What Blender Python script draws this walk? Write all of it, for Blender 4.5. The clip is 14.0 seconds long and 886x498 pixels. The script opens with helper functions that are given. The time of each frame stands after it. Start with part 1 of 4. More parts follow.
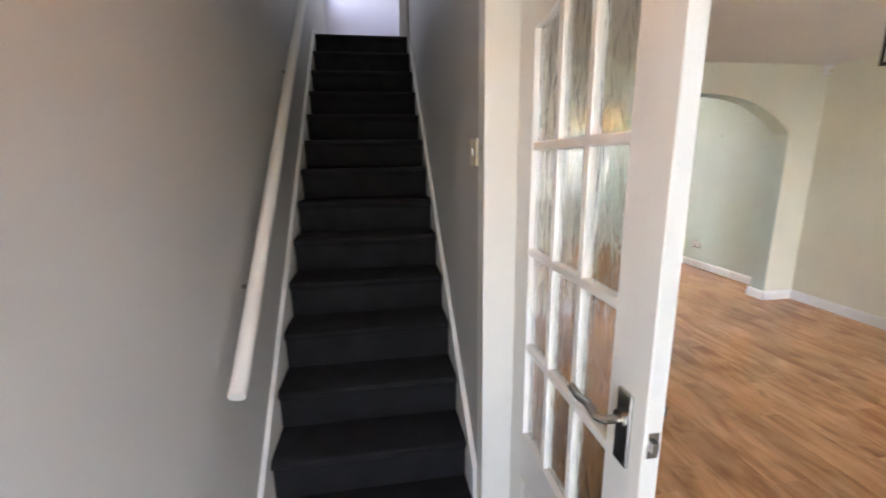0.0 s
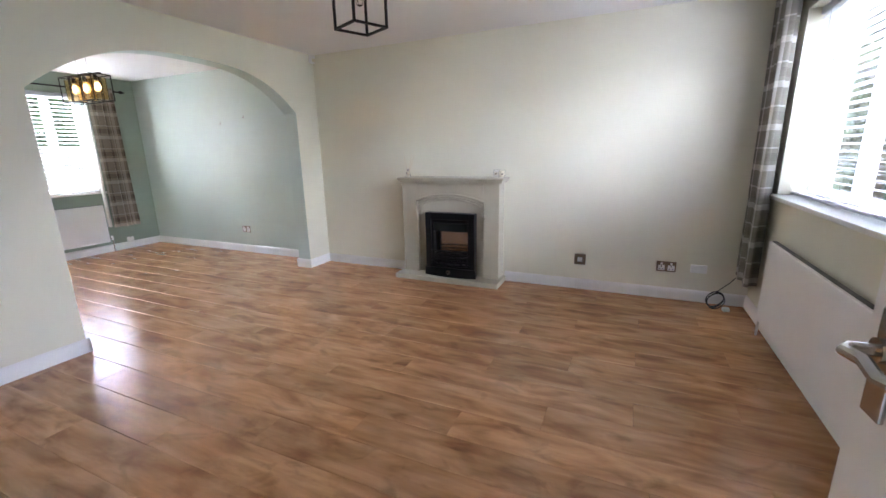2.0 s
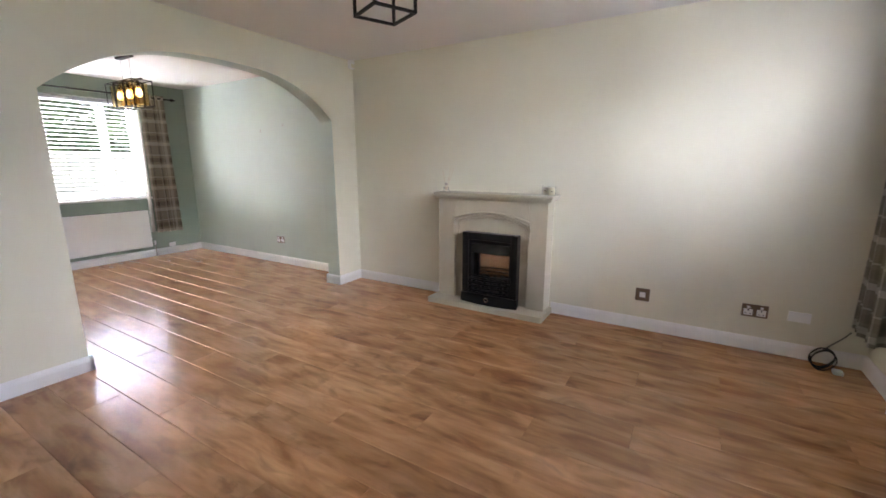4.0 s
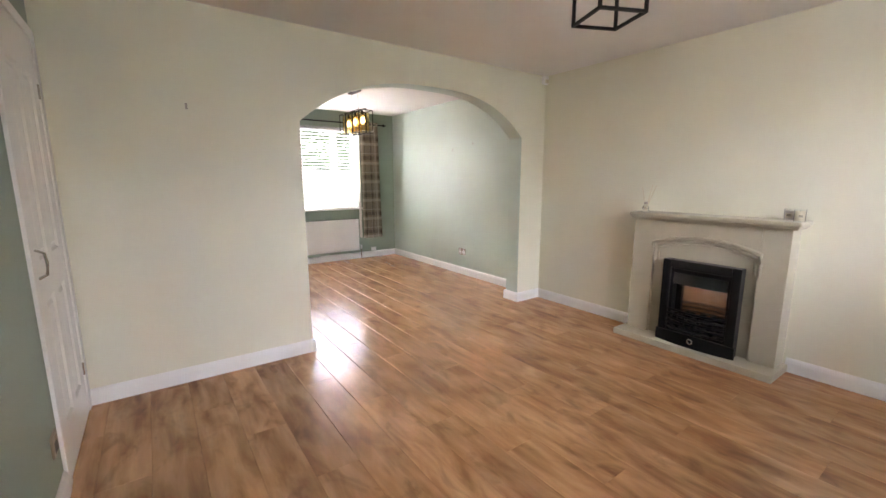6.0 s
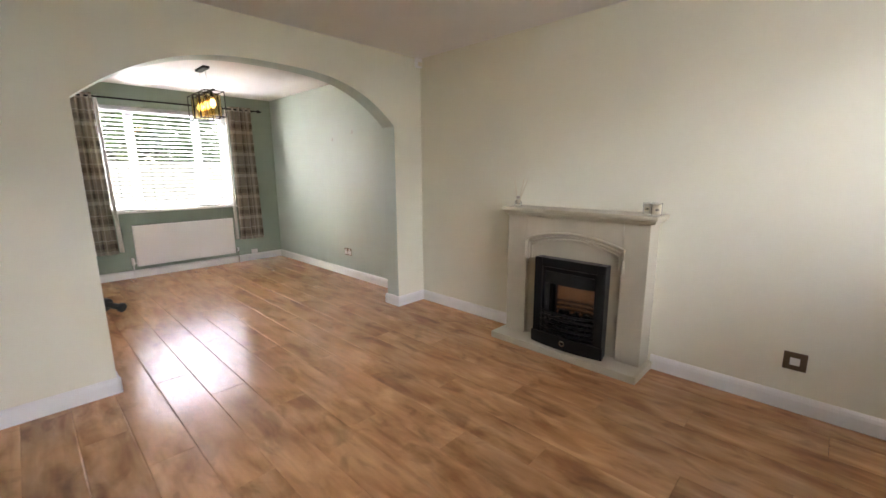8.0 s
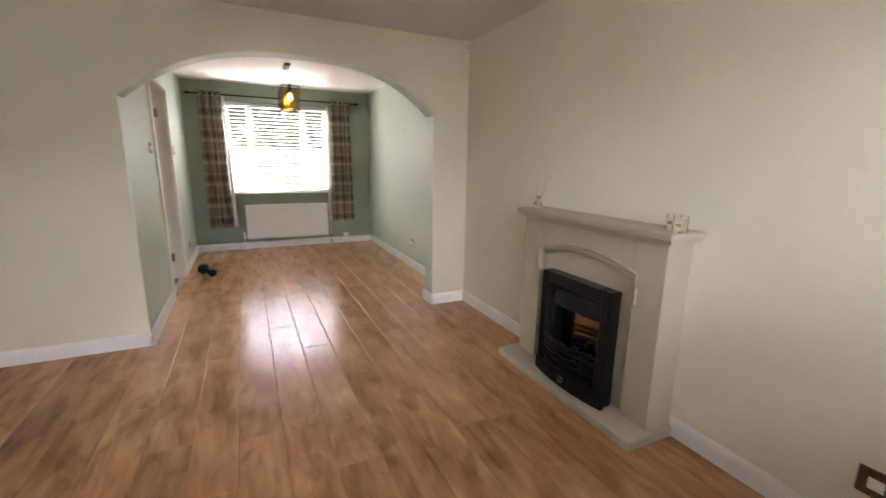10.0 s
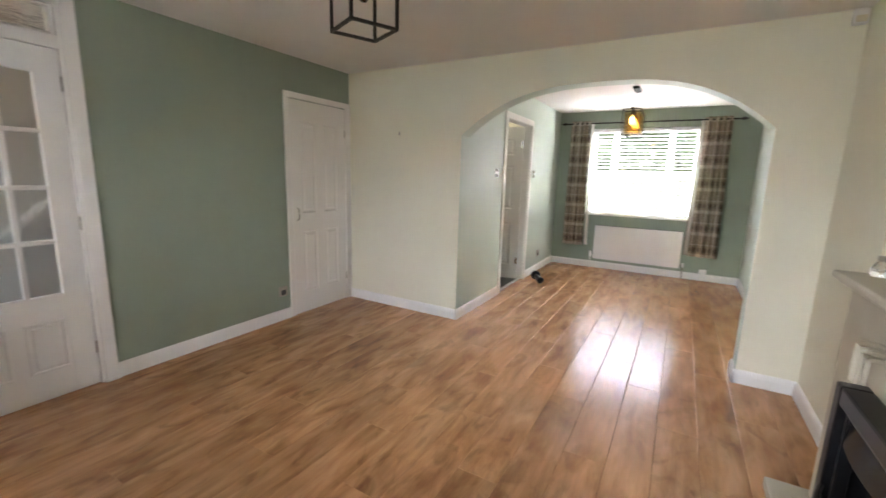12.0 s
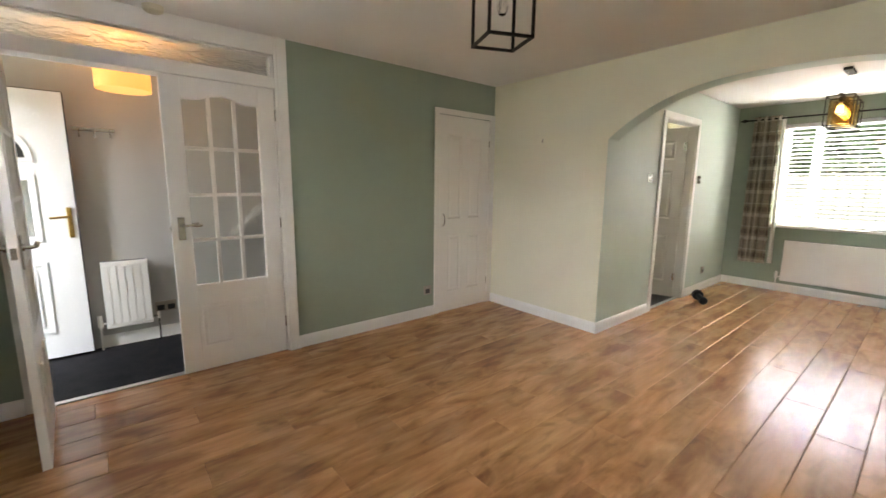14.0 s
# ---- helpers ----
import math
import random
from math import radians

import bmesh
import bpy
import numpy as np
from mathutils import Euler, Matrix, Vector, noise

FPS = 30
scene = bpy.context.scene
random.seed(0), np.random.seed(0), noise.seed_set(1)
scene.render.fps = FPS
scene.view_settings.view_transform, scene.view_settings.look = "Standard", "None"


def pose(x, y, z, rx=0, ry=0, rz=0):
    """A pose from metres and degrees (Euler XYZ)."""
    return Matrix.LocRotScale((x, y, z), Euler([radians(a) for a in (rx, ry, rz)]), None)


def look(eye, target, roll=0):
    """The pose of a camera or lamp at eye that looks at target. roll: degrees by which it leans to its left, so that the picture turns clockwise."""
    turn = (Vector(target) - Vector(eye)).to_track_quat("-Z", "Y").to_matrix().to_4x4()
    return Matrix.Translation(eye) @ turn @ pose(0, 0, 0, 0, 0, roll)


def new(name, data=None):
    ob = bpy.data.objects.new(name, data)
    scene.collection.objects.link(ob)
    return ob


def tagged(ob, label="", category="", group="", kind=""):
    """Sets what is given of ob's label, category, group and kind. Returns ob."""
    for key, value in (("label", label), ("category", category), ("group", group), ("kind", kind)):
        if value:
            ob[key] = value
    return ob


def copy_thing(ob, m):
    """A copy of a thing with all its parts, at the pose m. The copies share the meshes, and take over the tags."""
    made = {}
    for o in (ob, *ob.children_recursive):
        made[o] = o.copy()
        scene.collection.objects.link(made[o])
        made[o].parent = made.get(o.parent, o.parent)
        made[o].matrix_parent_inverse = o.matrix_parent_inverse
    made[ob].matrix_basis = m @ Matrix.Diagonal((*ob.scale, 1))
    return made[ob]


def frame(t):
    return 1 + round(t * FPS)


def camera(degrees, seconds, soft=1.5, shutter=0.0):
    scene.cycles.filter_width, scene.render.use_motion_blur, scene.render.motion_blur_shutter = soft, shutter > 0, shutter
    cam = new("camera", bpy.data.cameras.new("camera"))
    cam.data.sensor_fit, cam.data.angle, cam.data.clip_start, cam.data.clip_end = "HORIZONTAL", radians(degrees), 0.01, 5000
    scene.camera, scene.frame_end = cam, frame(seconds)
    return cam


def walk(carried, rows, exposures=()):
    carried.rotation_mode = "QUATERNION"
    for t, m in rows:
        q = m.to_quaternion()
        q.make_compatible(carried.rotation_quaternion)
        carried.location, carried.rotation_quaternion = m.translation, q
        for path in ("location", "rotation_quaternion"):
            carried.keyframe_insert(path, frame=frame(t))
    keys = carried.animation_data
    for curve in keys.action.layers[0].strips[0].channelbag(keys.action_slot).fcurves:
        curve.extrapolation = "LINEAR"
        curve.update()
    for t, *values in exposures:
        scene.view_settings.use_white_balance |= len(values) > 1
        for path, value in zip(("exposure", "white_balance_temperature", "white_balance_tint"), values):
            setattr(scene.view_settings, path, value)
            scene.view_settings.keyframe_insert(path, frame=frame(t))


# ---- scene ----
cam = camera(94.6, 14.0, shutter=0.3)
PATH = [
    (0, (0.030, 0.180, 1.510), (0.332, 2.110, 1.083), -0.8),
    (0.5, (0.118, 0.287, 1.491), (0.915, 2.062, 1.034), 0.3),
    (1, (0.254, 0.328, 1.442), (1.566, 1.754, 0.947), 0.6),
    (1.5, (0.412, 0.398, 1.383), (2.021, 1.483, 0.897), -0.1),
    (2, (0.49, 0.438, 1.299), (2.26, 1.244, 0.829), -1.2),
    (4.3, (0.955, 0.589, 1.297), (2.581, 1.69, 0.918), 0.4),
    (4.5, (0.963, 0.606, 1.3), (2.537, 1.787, 0.941), 0.5),
    (5, (0.963, 0.66, 1.304), (2.362, 2.05, 0.971), 0.3),
    (5.5, (0.927, 0.717, 1.309), (2.164, 2.252, 0.976), 0.1),
    (6, (0.916, 0.736, 1.309), (2.059, 2.342, 0.97), -0.1),
    (6.5, (0.955, 0.719, 1.305), (2.104, 2.32, 0.962), -0.2),
    (7, (1.026, 0.697, 1.307), (2.259, 2.232, 0.953), -0.3),
    (7.5, (1.238, 0.734, 1.299), (2.607, 2.143, 0.927), -0.3),
    (7.7, (1.373, 0.754, 1.304), (2.787, 2.118, 0.93), -0.4),
    (9.8, (2.417, 0.386, 1.329), (3.401, 2.075, 0.902), 0.8),
    (10, (2.525, 0.372, 1.331), (3.371, 2.135, 0.91), 0.9),
    (10.5, (2.803, 0.284, 1.349), (3.152, 2.212, 0.946), 1.6),
    (11, (3.067, 0.335, 1.343), (3.01, 2.294, 0.947), 2.3),
    (11.5, (3.311, 0.412, 1.354), (2.826, 2.312, 0.96), 1.1),
    (12, (3.572, 0.423, 1.373), (2.594, 2.13, 1.011), 1.6),
    (12.5, (3.674, 0.435, 1.36), (2.384, 1.92, 1.0), 0.9),
    (13, (3.68, 0.432, 1.338), (2.288, 1.83, 1.008), 0.4),
    (13.5, (3.699, 0.431, 1.353), (2.285, 1.809, 1.03), 0.4),
    (14, (3.677, 0.413, 1.333), (2.157, 1.672, 1.014), 0.6),
]
EXPOSURES = [(0.0, 4.0, 7100, 18), (0.5, 4.25, 7100, 18), (1.0, 4.05, 6900, 18), (1.5, 3.8, 6500, 18), (2.0, 3.75, 6300, 19), (4.5, 3.6, 7000, 20), (6.0, 3.78, 7300, 20), (7.5, 3.65, 7300, 19), (10.0, 3.3, 7800, 19), (11.0, 3.5, 7200, 17), (12.5, 3.68, 7400, 16), (14.0, 3.62, 8000, 14)]
walk(cam, [(t, look(eye, target, roll)) for t, eye, target, roll in PATH], EXPOSURES)

# ---- plan: living room, dining end through the arch, hall with stairs ----
XG, XF, YF, YA, YD, XL, H = 0.503, 4.37, -0.51, 3.745, 7.05, 1.825, 2.345
XH, XW, YB, XP = 0.372, -0.453, 3.915, 4.035
DOOR_Y0, DOOR_Y1 = 0.042, 1.437

# ---- world, sun, sky light ----
world = bpy.data.worlds.new("sky")
scene.world = world
world.use_nodes = True
wn = world.node_tree
sky = wn.nodes.new("ShaderNodeTexSky")
sky.sky_type = "NISHITA"
sky.sun_disc = False
sky.sun_elevation = radians(52)
sky.sun_rotation = radians(60)
wn.links.new(sky.outputs[0], wn.nodes["Background"].inputs[0])
wn.nodes["Background"].inputs[1].default_value = 0.11

sun = bpy.data.lights.new("sun", "SUN")
sun.energy, sun.angle, sun.color = 2.6, radians(0.5), (1.0, 0.94, 0.85)
sun_ob = new("sun", sun)
sun_ob.matrix_world = look((31, 18, 45), (0, 0, 0))


def window_light(name, eye, target, sx, sy, watts, color):
    d = bpy.data.lights.new(name, "AREA")
    d.shape, d.size, d.size_y, d.energy, d.color = "RECTANGLE", sx, sy, watts, color
    ob = new(name, d)
    ob.matrix_world = look(eye, target)
    return ob


window_light("dining_window_light", (3.02, 8.4, 3.15), (3.02, 6.0, 0.9), 2.4, 1.0, 220, (0.84, 0.91, 1.0))
window_light("front_window_light", (2.2, -2.3, 2.95), (2.0, 0.9, 0.7), 2.8, 1.5, 94, (0.74, 0.83, 1.0))
# Added warm lamp outside, out of view, to brighten the fireplace wall.
window_light("front_window_side_fill", (0.6, -2.6, 1.5), (3.6, -1.6, 1.6), 2.6, 2.0, 5.5, (1.0, 0.90, 0.78))
window_light("front_door_light", (-0.04, -0.84, 1.05), (-0.04, 3.0, 1.05), 0.74, 1.9, 0.25, (1.0, 0.97, 0.92))
window_light("landing_window_light", (-0.64, 4.85, 3.85), (0.4, 4.5, 3.0), 0.65, 1.2, 1.2, (0.93, 0.95, 1.0))
window_light("kitchen_window_light", (1.17, 7.37, 1.5), (1.17, 4.0, 1.2), 0.8, 1.0, 0.5, (0.97, 0.98, 1.0))


# ---- materials ----
def nodes_of(m):
    m.use_nodes = True
    return m.node_tree.nodes, m.node_tree.links, m.node_tree.nodes["Principled BSDF"]


def mat(name, color, rough=0.5, metal=0.0, vary=0.06, scale=3.0, fine=60.0, bump=0.05, dist=0.002, rvary=0.08):
    """A paint, metal, cloth or stone: cloudy tone at one scale, grain and relief at another."""
    m = bpy.data.materials.new(name)
    n, l, p = nodes_of(m)
    tc = n.new("ShaderNodeTexCoord")
    big, small = n.new("ShaderNodeTexNoise"), n.new("ShaderNodeTexNoise")
    big.inputs["Scale"].default_value, small.inputs["Scale"].default_value = scale, fine
    big.inputs["Detail"].default_value, small.inputs["Detail"].default_value = 4, 3
    for t in (big, small):
        l.new(tc.outputs["Object"], t.inputs["Vector"])
    ramp = n.new("ShaderNodeMapRange")
    ramp.inputs["From Min"].default_value, ramp.inputs["From Max"].default_value = 0.3, 0.7
    ramp.inputs["To Min"].default_value, ramp.inputs["To Max"].default_value = 1 - vary, 1 + vary
    l.new(big.outputs["Fac"], ramp.inputs["Value"])
    mul = n.new("ShaderNodeVectorMath")
    mul.operation = "SCALE"
    mul.inputs[0].default_value = color
    l.new(ramp.outputs[0], mul.inputs["Scale"])
    l.new(mul.outputs[0], p.inputs["Base Color"])
    rr = n.new("ShaderNodeMapRange")
    rr.inputs["To Min"].default_value, rr.inputs["To Max"].default_value = max(0.02, rough - rvary), min(1, rough + rvary)
    l.new(small.outputs["Fac"], rr.inputs["Value"])
    l.new(rr.outputs[0], p.inputs["Roughness"])
    p.inputs["Metallic"].default_value = metal
    if bump:
        b = n.new("ShaderNodeBump")
        b.inputs["Strength"].default_value, b.inputs["Distance"].default_value = bump, dist
        l.new(small.outputs["Fac"], b.inputs["Height"])
        l.new(b.outputs[0], p.inputs["Normal"])
    return m


def glass_mat(name, tint=(1, 1, 1), rough=0.0, wave=0.0, scale=(14, 14, 5), dist=0.01):
    m = bpy.data.materials.new(name)
    n, l, p = nodes_of(m)
    p.inputs["Base Color"].default_value = (*tint, 1)
    p.inputs["Transmission Weight"].default_value = 1.0
    p.inputs["Roughness"].default_value = rough
    p.inputs["IOR"].default_value = 1.45
    if wave:
        tc, mp, t, b = (n.new("ShaderNode" + k) for k in ("TexCoord", "Mapping", "TexNoise", "Bump"))
        mp.inputs["Scale"].default_value = scale
        t.inputs["Scale"].default_value, t.inputs["Detail"].default_value, t.inputs["Distortion"].default_value = 1.0, 2.5, 0.8
        b.inputs["Strength"].default_value, b.inputs["Distance"].default_value = wave, dist
        l.new(tc.outputs["Object"], mp.inputs["Vector"])
        l.new(mp.outputs[0], t.inputs["Vector"])
        l.new(t.outputs["Fac"], b.inputs["Height"])
        l.new(b.outputs[0], p.inputs["Normal"])
    return m


def glow_mat(name, color, strength, base=(0.8, 0.8, 0.8)):
    m = bpy.data.materials.new(name)
    n, l, p = nodes_of(m)
    p.inputs["Base Color"].default_value = (*base, 1)
    p.inputs["Emission Color"].default_value = (*color, 1)
    p.inputs["Emission Strength"].default_value = strength
    return m


def oak_mat():
    m = bpy.data.materials.new("oak_laminate")
    n, l, p = nodes_of(m)
    tc, info = n.new("ShaderNodeTexCoord"), n.new("ShaderNodeObjectInfo")
    off = n.new("ShaderNodeVectorMath")
    off.operation = "MULTIPLY_ADD"
    off.inputs[1].default_value = (1, 1, 1)
    shift = n.new("ShaderNodeVectorMath")
    shift.operation = "SCALE"
    shift.inputs[0].default_value = (37.0, 91.0, 13.0)
    l.new(info.outputs["Random"], shift.inputs["Scale"])
    l.new(tc.outputs["Object"], off.inputs[0])
    l.new(shift.outputs[0], off.inputs[2])

    def noise_at(scale, stretch, detail, distort):
        mp, t = n.new("ShaderNodeMapping"), n.new("ShaderNodeTexNoise")
        mp.inputs["Scale"].default_value = stretch
        t.inputs["Scale"].default_value, t.inputs["Detail"].default_value, t.inputs["Distortion"].default_value = scale, detail, distort
        l.new(off.outputs[0], mp.inputs["Vector"])
        l.new(mp.outputs[0], t.inputs["Vector"])
        return t

    grain = noise_at(34, (1, 0.10, 1), 5, 0.3)
    figure = noise_at(10.0, (1, 0.27, 1), 4, 0.5)
    knots = noise_at(7.0, (1, 0.5, 1), 4, 1.2)
    cr = n.new("ShaderNodeValToRGB")
    cr.color_ramp.elements[0].position, cr.color_ramp.elements[0].color = 0.32, (0.315, 0.144, 0.063, 1)
    cr.color_ramp.elements[1].position, cr.color_ramp.elements[1].color = 0.70, (0.60, 0.325, 0.158, 1)
    e = cr.color_ramp.elements.new(0.5)
    e.color = (0.475, 0.236, 0.105, 1)
    l.new(figure.outputs["Fac"], cr.inputs["Fac"])
    gm = n.new("ShaderNodeMapRange")
    gm.inputs["From Min"].default_value, gm.inputs["From Max"].default_value = 0.3, 0.7
    gm.inputs["To Min"].default_value, gm.inputs["To Max"].default_value = 0.88, 1.09
    l.new(grain.outputs["Fac"], gm.inputs["Value"])
    km = n.new("ShaderNodeMapRange")
    km.inputs["From Min"].default_value, km.inputs["From Max"].default_value = 0.55, 0.70
    km.inputs["To Min"].default_value, km.inputs["To Max"].default_value = 1.0, 0.70
    l.new(knots.outputs["Fac"], km.inputs["Value"])
    tone = n.new("ShaderNodeMapRange")
    tone.inputs["To Min"].default_value, tone.inputs["To Max"].default_value = 0.86, 1.10
    l.new(info.outputs["Random"], tone.inputs["Value"])
    m1, m2 = n.new("ShaderNodeMath"), n.new("ShaderNodeMath")
    m1.operation = m2.operation = "MULTIPLY"
    l.new(gm.outputs[0], m1.inputs[0]), l.new(km.outputs[0], m1.inputs[1])
    l.new(m1.outputs[0], m2.inputs[0]), l.new(tone.outputs[0], m2.inputs[1])
    sc = n.new("ShaderNodeVectorMath")
    sc.operation = "SCALE"
    l.new(cr.outputs["Color"], sc.inputs[0]), l.new(m2.outputs[0], sc.inputs["Scale"])
    l.new(sc.outputs[0], p.inputs["Base Color"])
    rr = n.new("ShaderNodeMapRange")
    rr.inputs["To Min"].default_value, rr.inputs["To Max"].default_value = 0.15, 0.24
    l.new(grain.outputs["Fac"], rr.inputs["Value"])
    l.new(rr.outputs[0], p.inputs["Roughness"])
    b = n.new("ShaderNodeBump")
    b.inputs["Strength"].default_value, b.inputs["Distance"].default_value = 0.05, 0.001
    l.new(grain.outputs["Fac"], b.inputs["Height"])
    l.new(b.outputs[0], p.inputs["Normal"])
    return m


def plaid_mat(name, base, cream, dark, period=0.30):
    m = bpy.data.materials.new(name)
    n, l, p = nodes_of(m)
    uv, sep = n.new("ShaderNodeUVMap"), n.new("ShaderNodeSeparateXYZ")
    l.new(uv.outputs[0], sep.inputs[0])

    def math_node(op, a, b=None, c=None):
        t = n.new("ShaderNodeMath")
        t.operation = op
        for i, v in enumerate((a, b, c)):
            if v is None:
                continue
            if isinstance(v, (int, float)):
                t.inputs[i].default_value = v
            else:
                l.new(v, t.inputs[i])
        return t.outputs[0]

    def band(axis, centre, width):
        f = math_node("FRACT", math_node("ADD", math_node("DIVIDE", sep.outputs[axis], period), 0.5 - centre))
        return math_node("LESS_THAN", math_node("ABSOLUTE", math_node("SUBTRACT", f, 0.5)), width)

    light = math_node("ADD", band(0, 0.2, 0.075), band(1, 0.2, 0.075))
    light = math_node("ADD", light, math_node("ADD", band(0, 0.7, 0.02), band(1, 0.7, 0.02)))
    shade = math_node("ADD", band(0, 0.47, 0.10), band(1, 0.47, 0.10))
    mixd, mixl = n.new("ShaderNodeMix"), n.new("ShaderNodeMix")
    mixd.data_type = mixl.data_type = "RGBA"
    mixd.inputs["A"].default_value, mixd.inputs["B"].default_value = (*base, 1), (*dark, 1)
    mixl.inputs["B"].default_value = (*cream, 1)
    l.new(math_node("MULTIPLY", shade, 0.5), mixd.inputs["Factor"])
    l.new(mixd.outputs["Result"], mixl.inputs["A"])
    l.new(math_node("MULTIPLY", light, 0.5), mixl.inputs["Factor"])
    weave = n.new("ShaderNodeTexNoise")
    weave.inputs["Scale"].default_value = 500
    l.new(uv.outputs[0], weave.inputs["Vector"])
    hs = n.new("ShaderNodeVectorMath")
    hs.operation = "SCALE"
    l.new(mixl.outputs["Result"], hs.inputs[0])
    l.new(math_node("MULTIPLY_ADD", weave.outputs["Fac"], 0.5, 0.75), hs.inputs["Scale"])
    l.new(hs.outputs[0], p.inputs["Base Color"])
    p.inputs["Roughness"].default_value = 0.9
    b = n.new("ShaderNodeBump")
    b.inputs["Strength"].default_value, b.inputs["Distance"].default_value = 0.3, 0.001
    l.new(weave.outputs["Fac"], b.inputs["Height"])
    l.new(b.outputs[0], p.inputs["Normal"])
    tr = n.new("ShaderNodeBsdfTranslucent")
    l.new(hs.outputs[0], tr.inputs["Color"])
    mx = n.new("ShaderNodeMixShader")
    mx.inputs[0].default_value = 0.34
    out = n["Material Output"]
    l.new(p.outputs[0], mx.inputs[1]), l.new(tr.outputs[0], mx.inputs[2])
    l.new(mx.outputs[0], out.inputs["Surface"])
    return m


CREAM = mat("cream_wall_paint", (0.74, 0.715, 0.575), 0.55, vary=0.03, scale=1.2, fine=180, bump=0.08, dist=0.001)
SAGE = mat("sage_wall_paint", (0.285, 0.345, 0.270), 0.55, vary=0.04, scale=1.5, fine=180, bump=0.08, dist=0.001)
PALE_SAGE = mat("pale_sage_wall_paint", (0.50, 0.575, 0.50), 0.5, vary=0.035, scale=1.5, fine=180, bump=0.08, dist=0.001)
GREY = mat("grey_wall_paint", (0.50, 0.49, 0.47), 0.55, vary=0.04, scale=1.4, fine=160, bump=0.08, dist=0.001)
LILAC = mat("lilac_landing_paint", (0.55, 0.53, 0.62), 0.6, vary=0.03)
CEIL = mat("ceiling_paint", (0.78, 0.755, 0.72), 0.7, vary=0.03, scale=1.0, fine=90, bump=0.12, dist=0.002)
GLOSS = mat("white_gloss_paint", (0.80, 0.785, 0.74), 0.30, vary=0.02, scale=2, fine=25, bump=0.0, rvary=0.03)
SKIRT = mat("white_skirting_paint", (0.80, 0.79, 0.76), 0.35, vary=0.03, scale=3, fine=25, bump=0.0, rvary=0.03)
UPVC = mat("white_upvc", (0.84, 0.85, 0.86), 0.25, vary=0.015, bump=0.0)
RADW = mat("white_radiator_enamel", (0.80, 0.78, 0.75), 0.32, vary=0.02, fine=120, bump=0.02)
STONE = mat("taupe_stone_surround", (0.445, 0.405, 0.305), 0.5, vary=0.05, scale=6, fine=220, bump=0.12, dist=0.001)
IRON = mat("black_iron", (0.008, 0.008, 0.009), 0.32, vary=0.2, scale=8, fine=200, bump=0.15, dist=0.001)
IRON_SHINE = mat("glossy_fireback", (0.42, 0.37, 0.34), 0.16, metal=1.0, vary=0.2, fine=40, bump=0.03)
IRON_GLOSS = mat("polished_black_iron", (0.012, 0.012, 0.014), 0.2, vary=0.1, scale=8, fine=200, bump=0.03, dist=0.001)
BLACK = mat("black_metal", (0.014, 0.012, 0.011), 0.5, metal=0.0, vary=0.15, bump=0.03)
RUBBER = mat("black_rubber", (0.012, 0.012, 0.013), 0.5, vary=0.2, bump=0.1)
CHROME = mat("satin_chrome", (0.50, 0.485, 0.46), 0.22, metal=1.0, vary=0.04, fine=200, bump=0.02)
STEEL = mat("brushed_steel_plate", (0.42, 0.38, 0.33), 0.35, metal=1.0, vary=0.05, fine=200, bump=0.03)
BRONZE = mat("bronze_plate", (0.20, 0.145, 0.10), 0.38, metal=1.0, vary=0.06, fine=200, bump=0.03)
BRASS = mat("brass", (0.70, 0.48, 0.16), 0.25, metal=1.0, vary=0.05, bump=0.02)
PLASTIC = mat("white_plastic", (0.82, 0.81, 0.78), 0.35, vary=0.02, bump=0.0)
CREAMPL = mat("cream_plastic", (0.74, 0.68, 0.52), 0.4, vary=0.03, bump=0.0)
DARKPL = mat("dark_plastic", (0.03, 0.03, 0.03), 0.4, vary=0.1, bump=0.0)
CARPET = mat("charcoal_carpet", (0.016, 0.016, 0.018), 0.95, vary=0.25, scale=9, fine=420, bump=0.8, dist=0.004)
for dull in (IRON, CARPET, RUBBER, BLACK):
    dull.node_tree.nodes["Principled BSDF"].inputs["Specular IOR Level"].default_value = 0.2
DARKFLOOR = mat("dark_kitchen_vinyl", (0.03, 0.028, 0.028), 0.35, vary=0.2)
OAK = oak_mat()
UNDER = mat("underlay", (0.035, 0.02, 0.012), 0.8)
PLAID = plaid_mat("tartan_cloth", (0.38, 0.325, 0.25), (0.74, 0.69, 0.58), (0.13, 0.097, 0.075))
PLAID_GREY = plaid_mat("grey_tartan_cloth", (0.29, 0.275, 0.225), (0.76, 0.74, 0.67), (0.20, 0.188, 0.155), 0.27)
LINING = mat("cream_curtain_lining", (0.74, 0.72, 0.66), 0.9, vary=0.05, fine=300, bump=0.2, dist=0.001)
SLAT = mat("white_blind_slat", (0.60, 0.61, 0.63), 0.4, vary=0.02, bump=0.0)
sn, sl, sp = nodes_of(SLAT)
s_tr, s_mx = sn.new("ShaderNodeBsdfTranslucent"), sn.new("ShaderNodeMixShader")
s_tr.inputs["Color"].default_value = (0.85, 0.86, 0.88, 1)
s_mx.inputs[0].default_value = 0.04
sl.new(sp.outputs[0], s_mx.inputs[1]), sl.new(s_tr.outputs[0], s_mx.inputs[2])
sl.new(s_mx.outputs[0], sn["Material Output"].inputs["Surface"])
CORD = mat("grey_cord", (0.22, 0.22, 0.22), 0.8, bump=0.0)
PANE = glass_mat("clear_window_glass")
OBSCURE = glass_mat("rippled_glass", (0.95, 0.98, 0.96), 0.12, wave=0.40, scale=(26, 26, 9), dist=0.012)
REEDED = glass_mat("streaky_fanlight_glass", (0.93, 0.97, 0.94), 0.05, wave=0.6, scale=(30, 9, 30), dist=0.012)
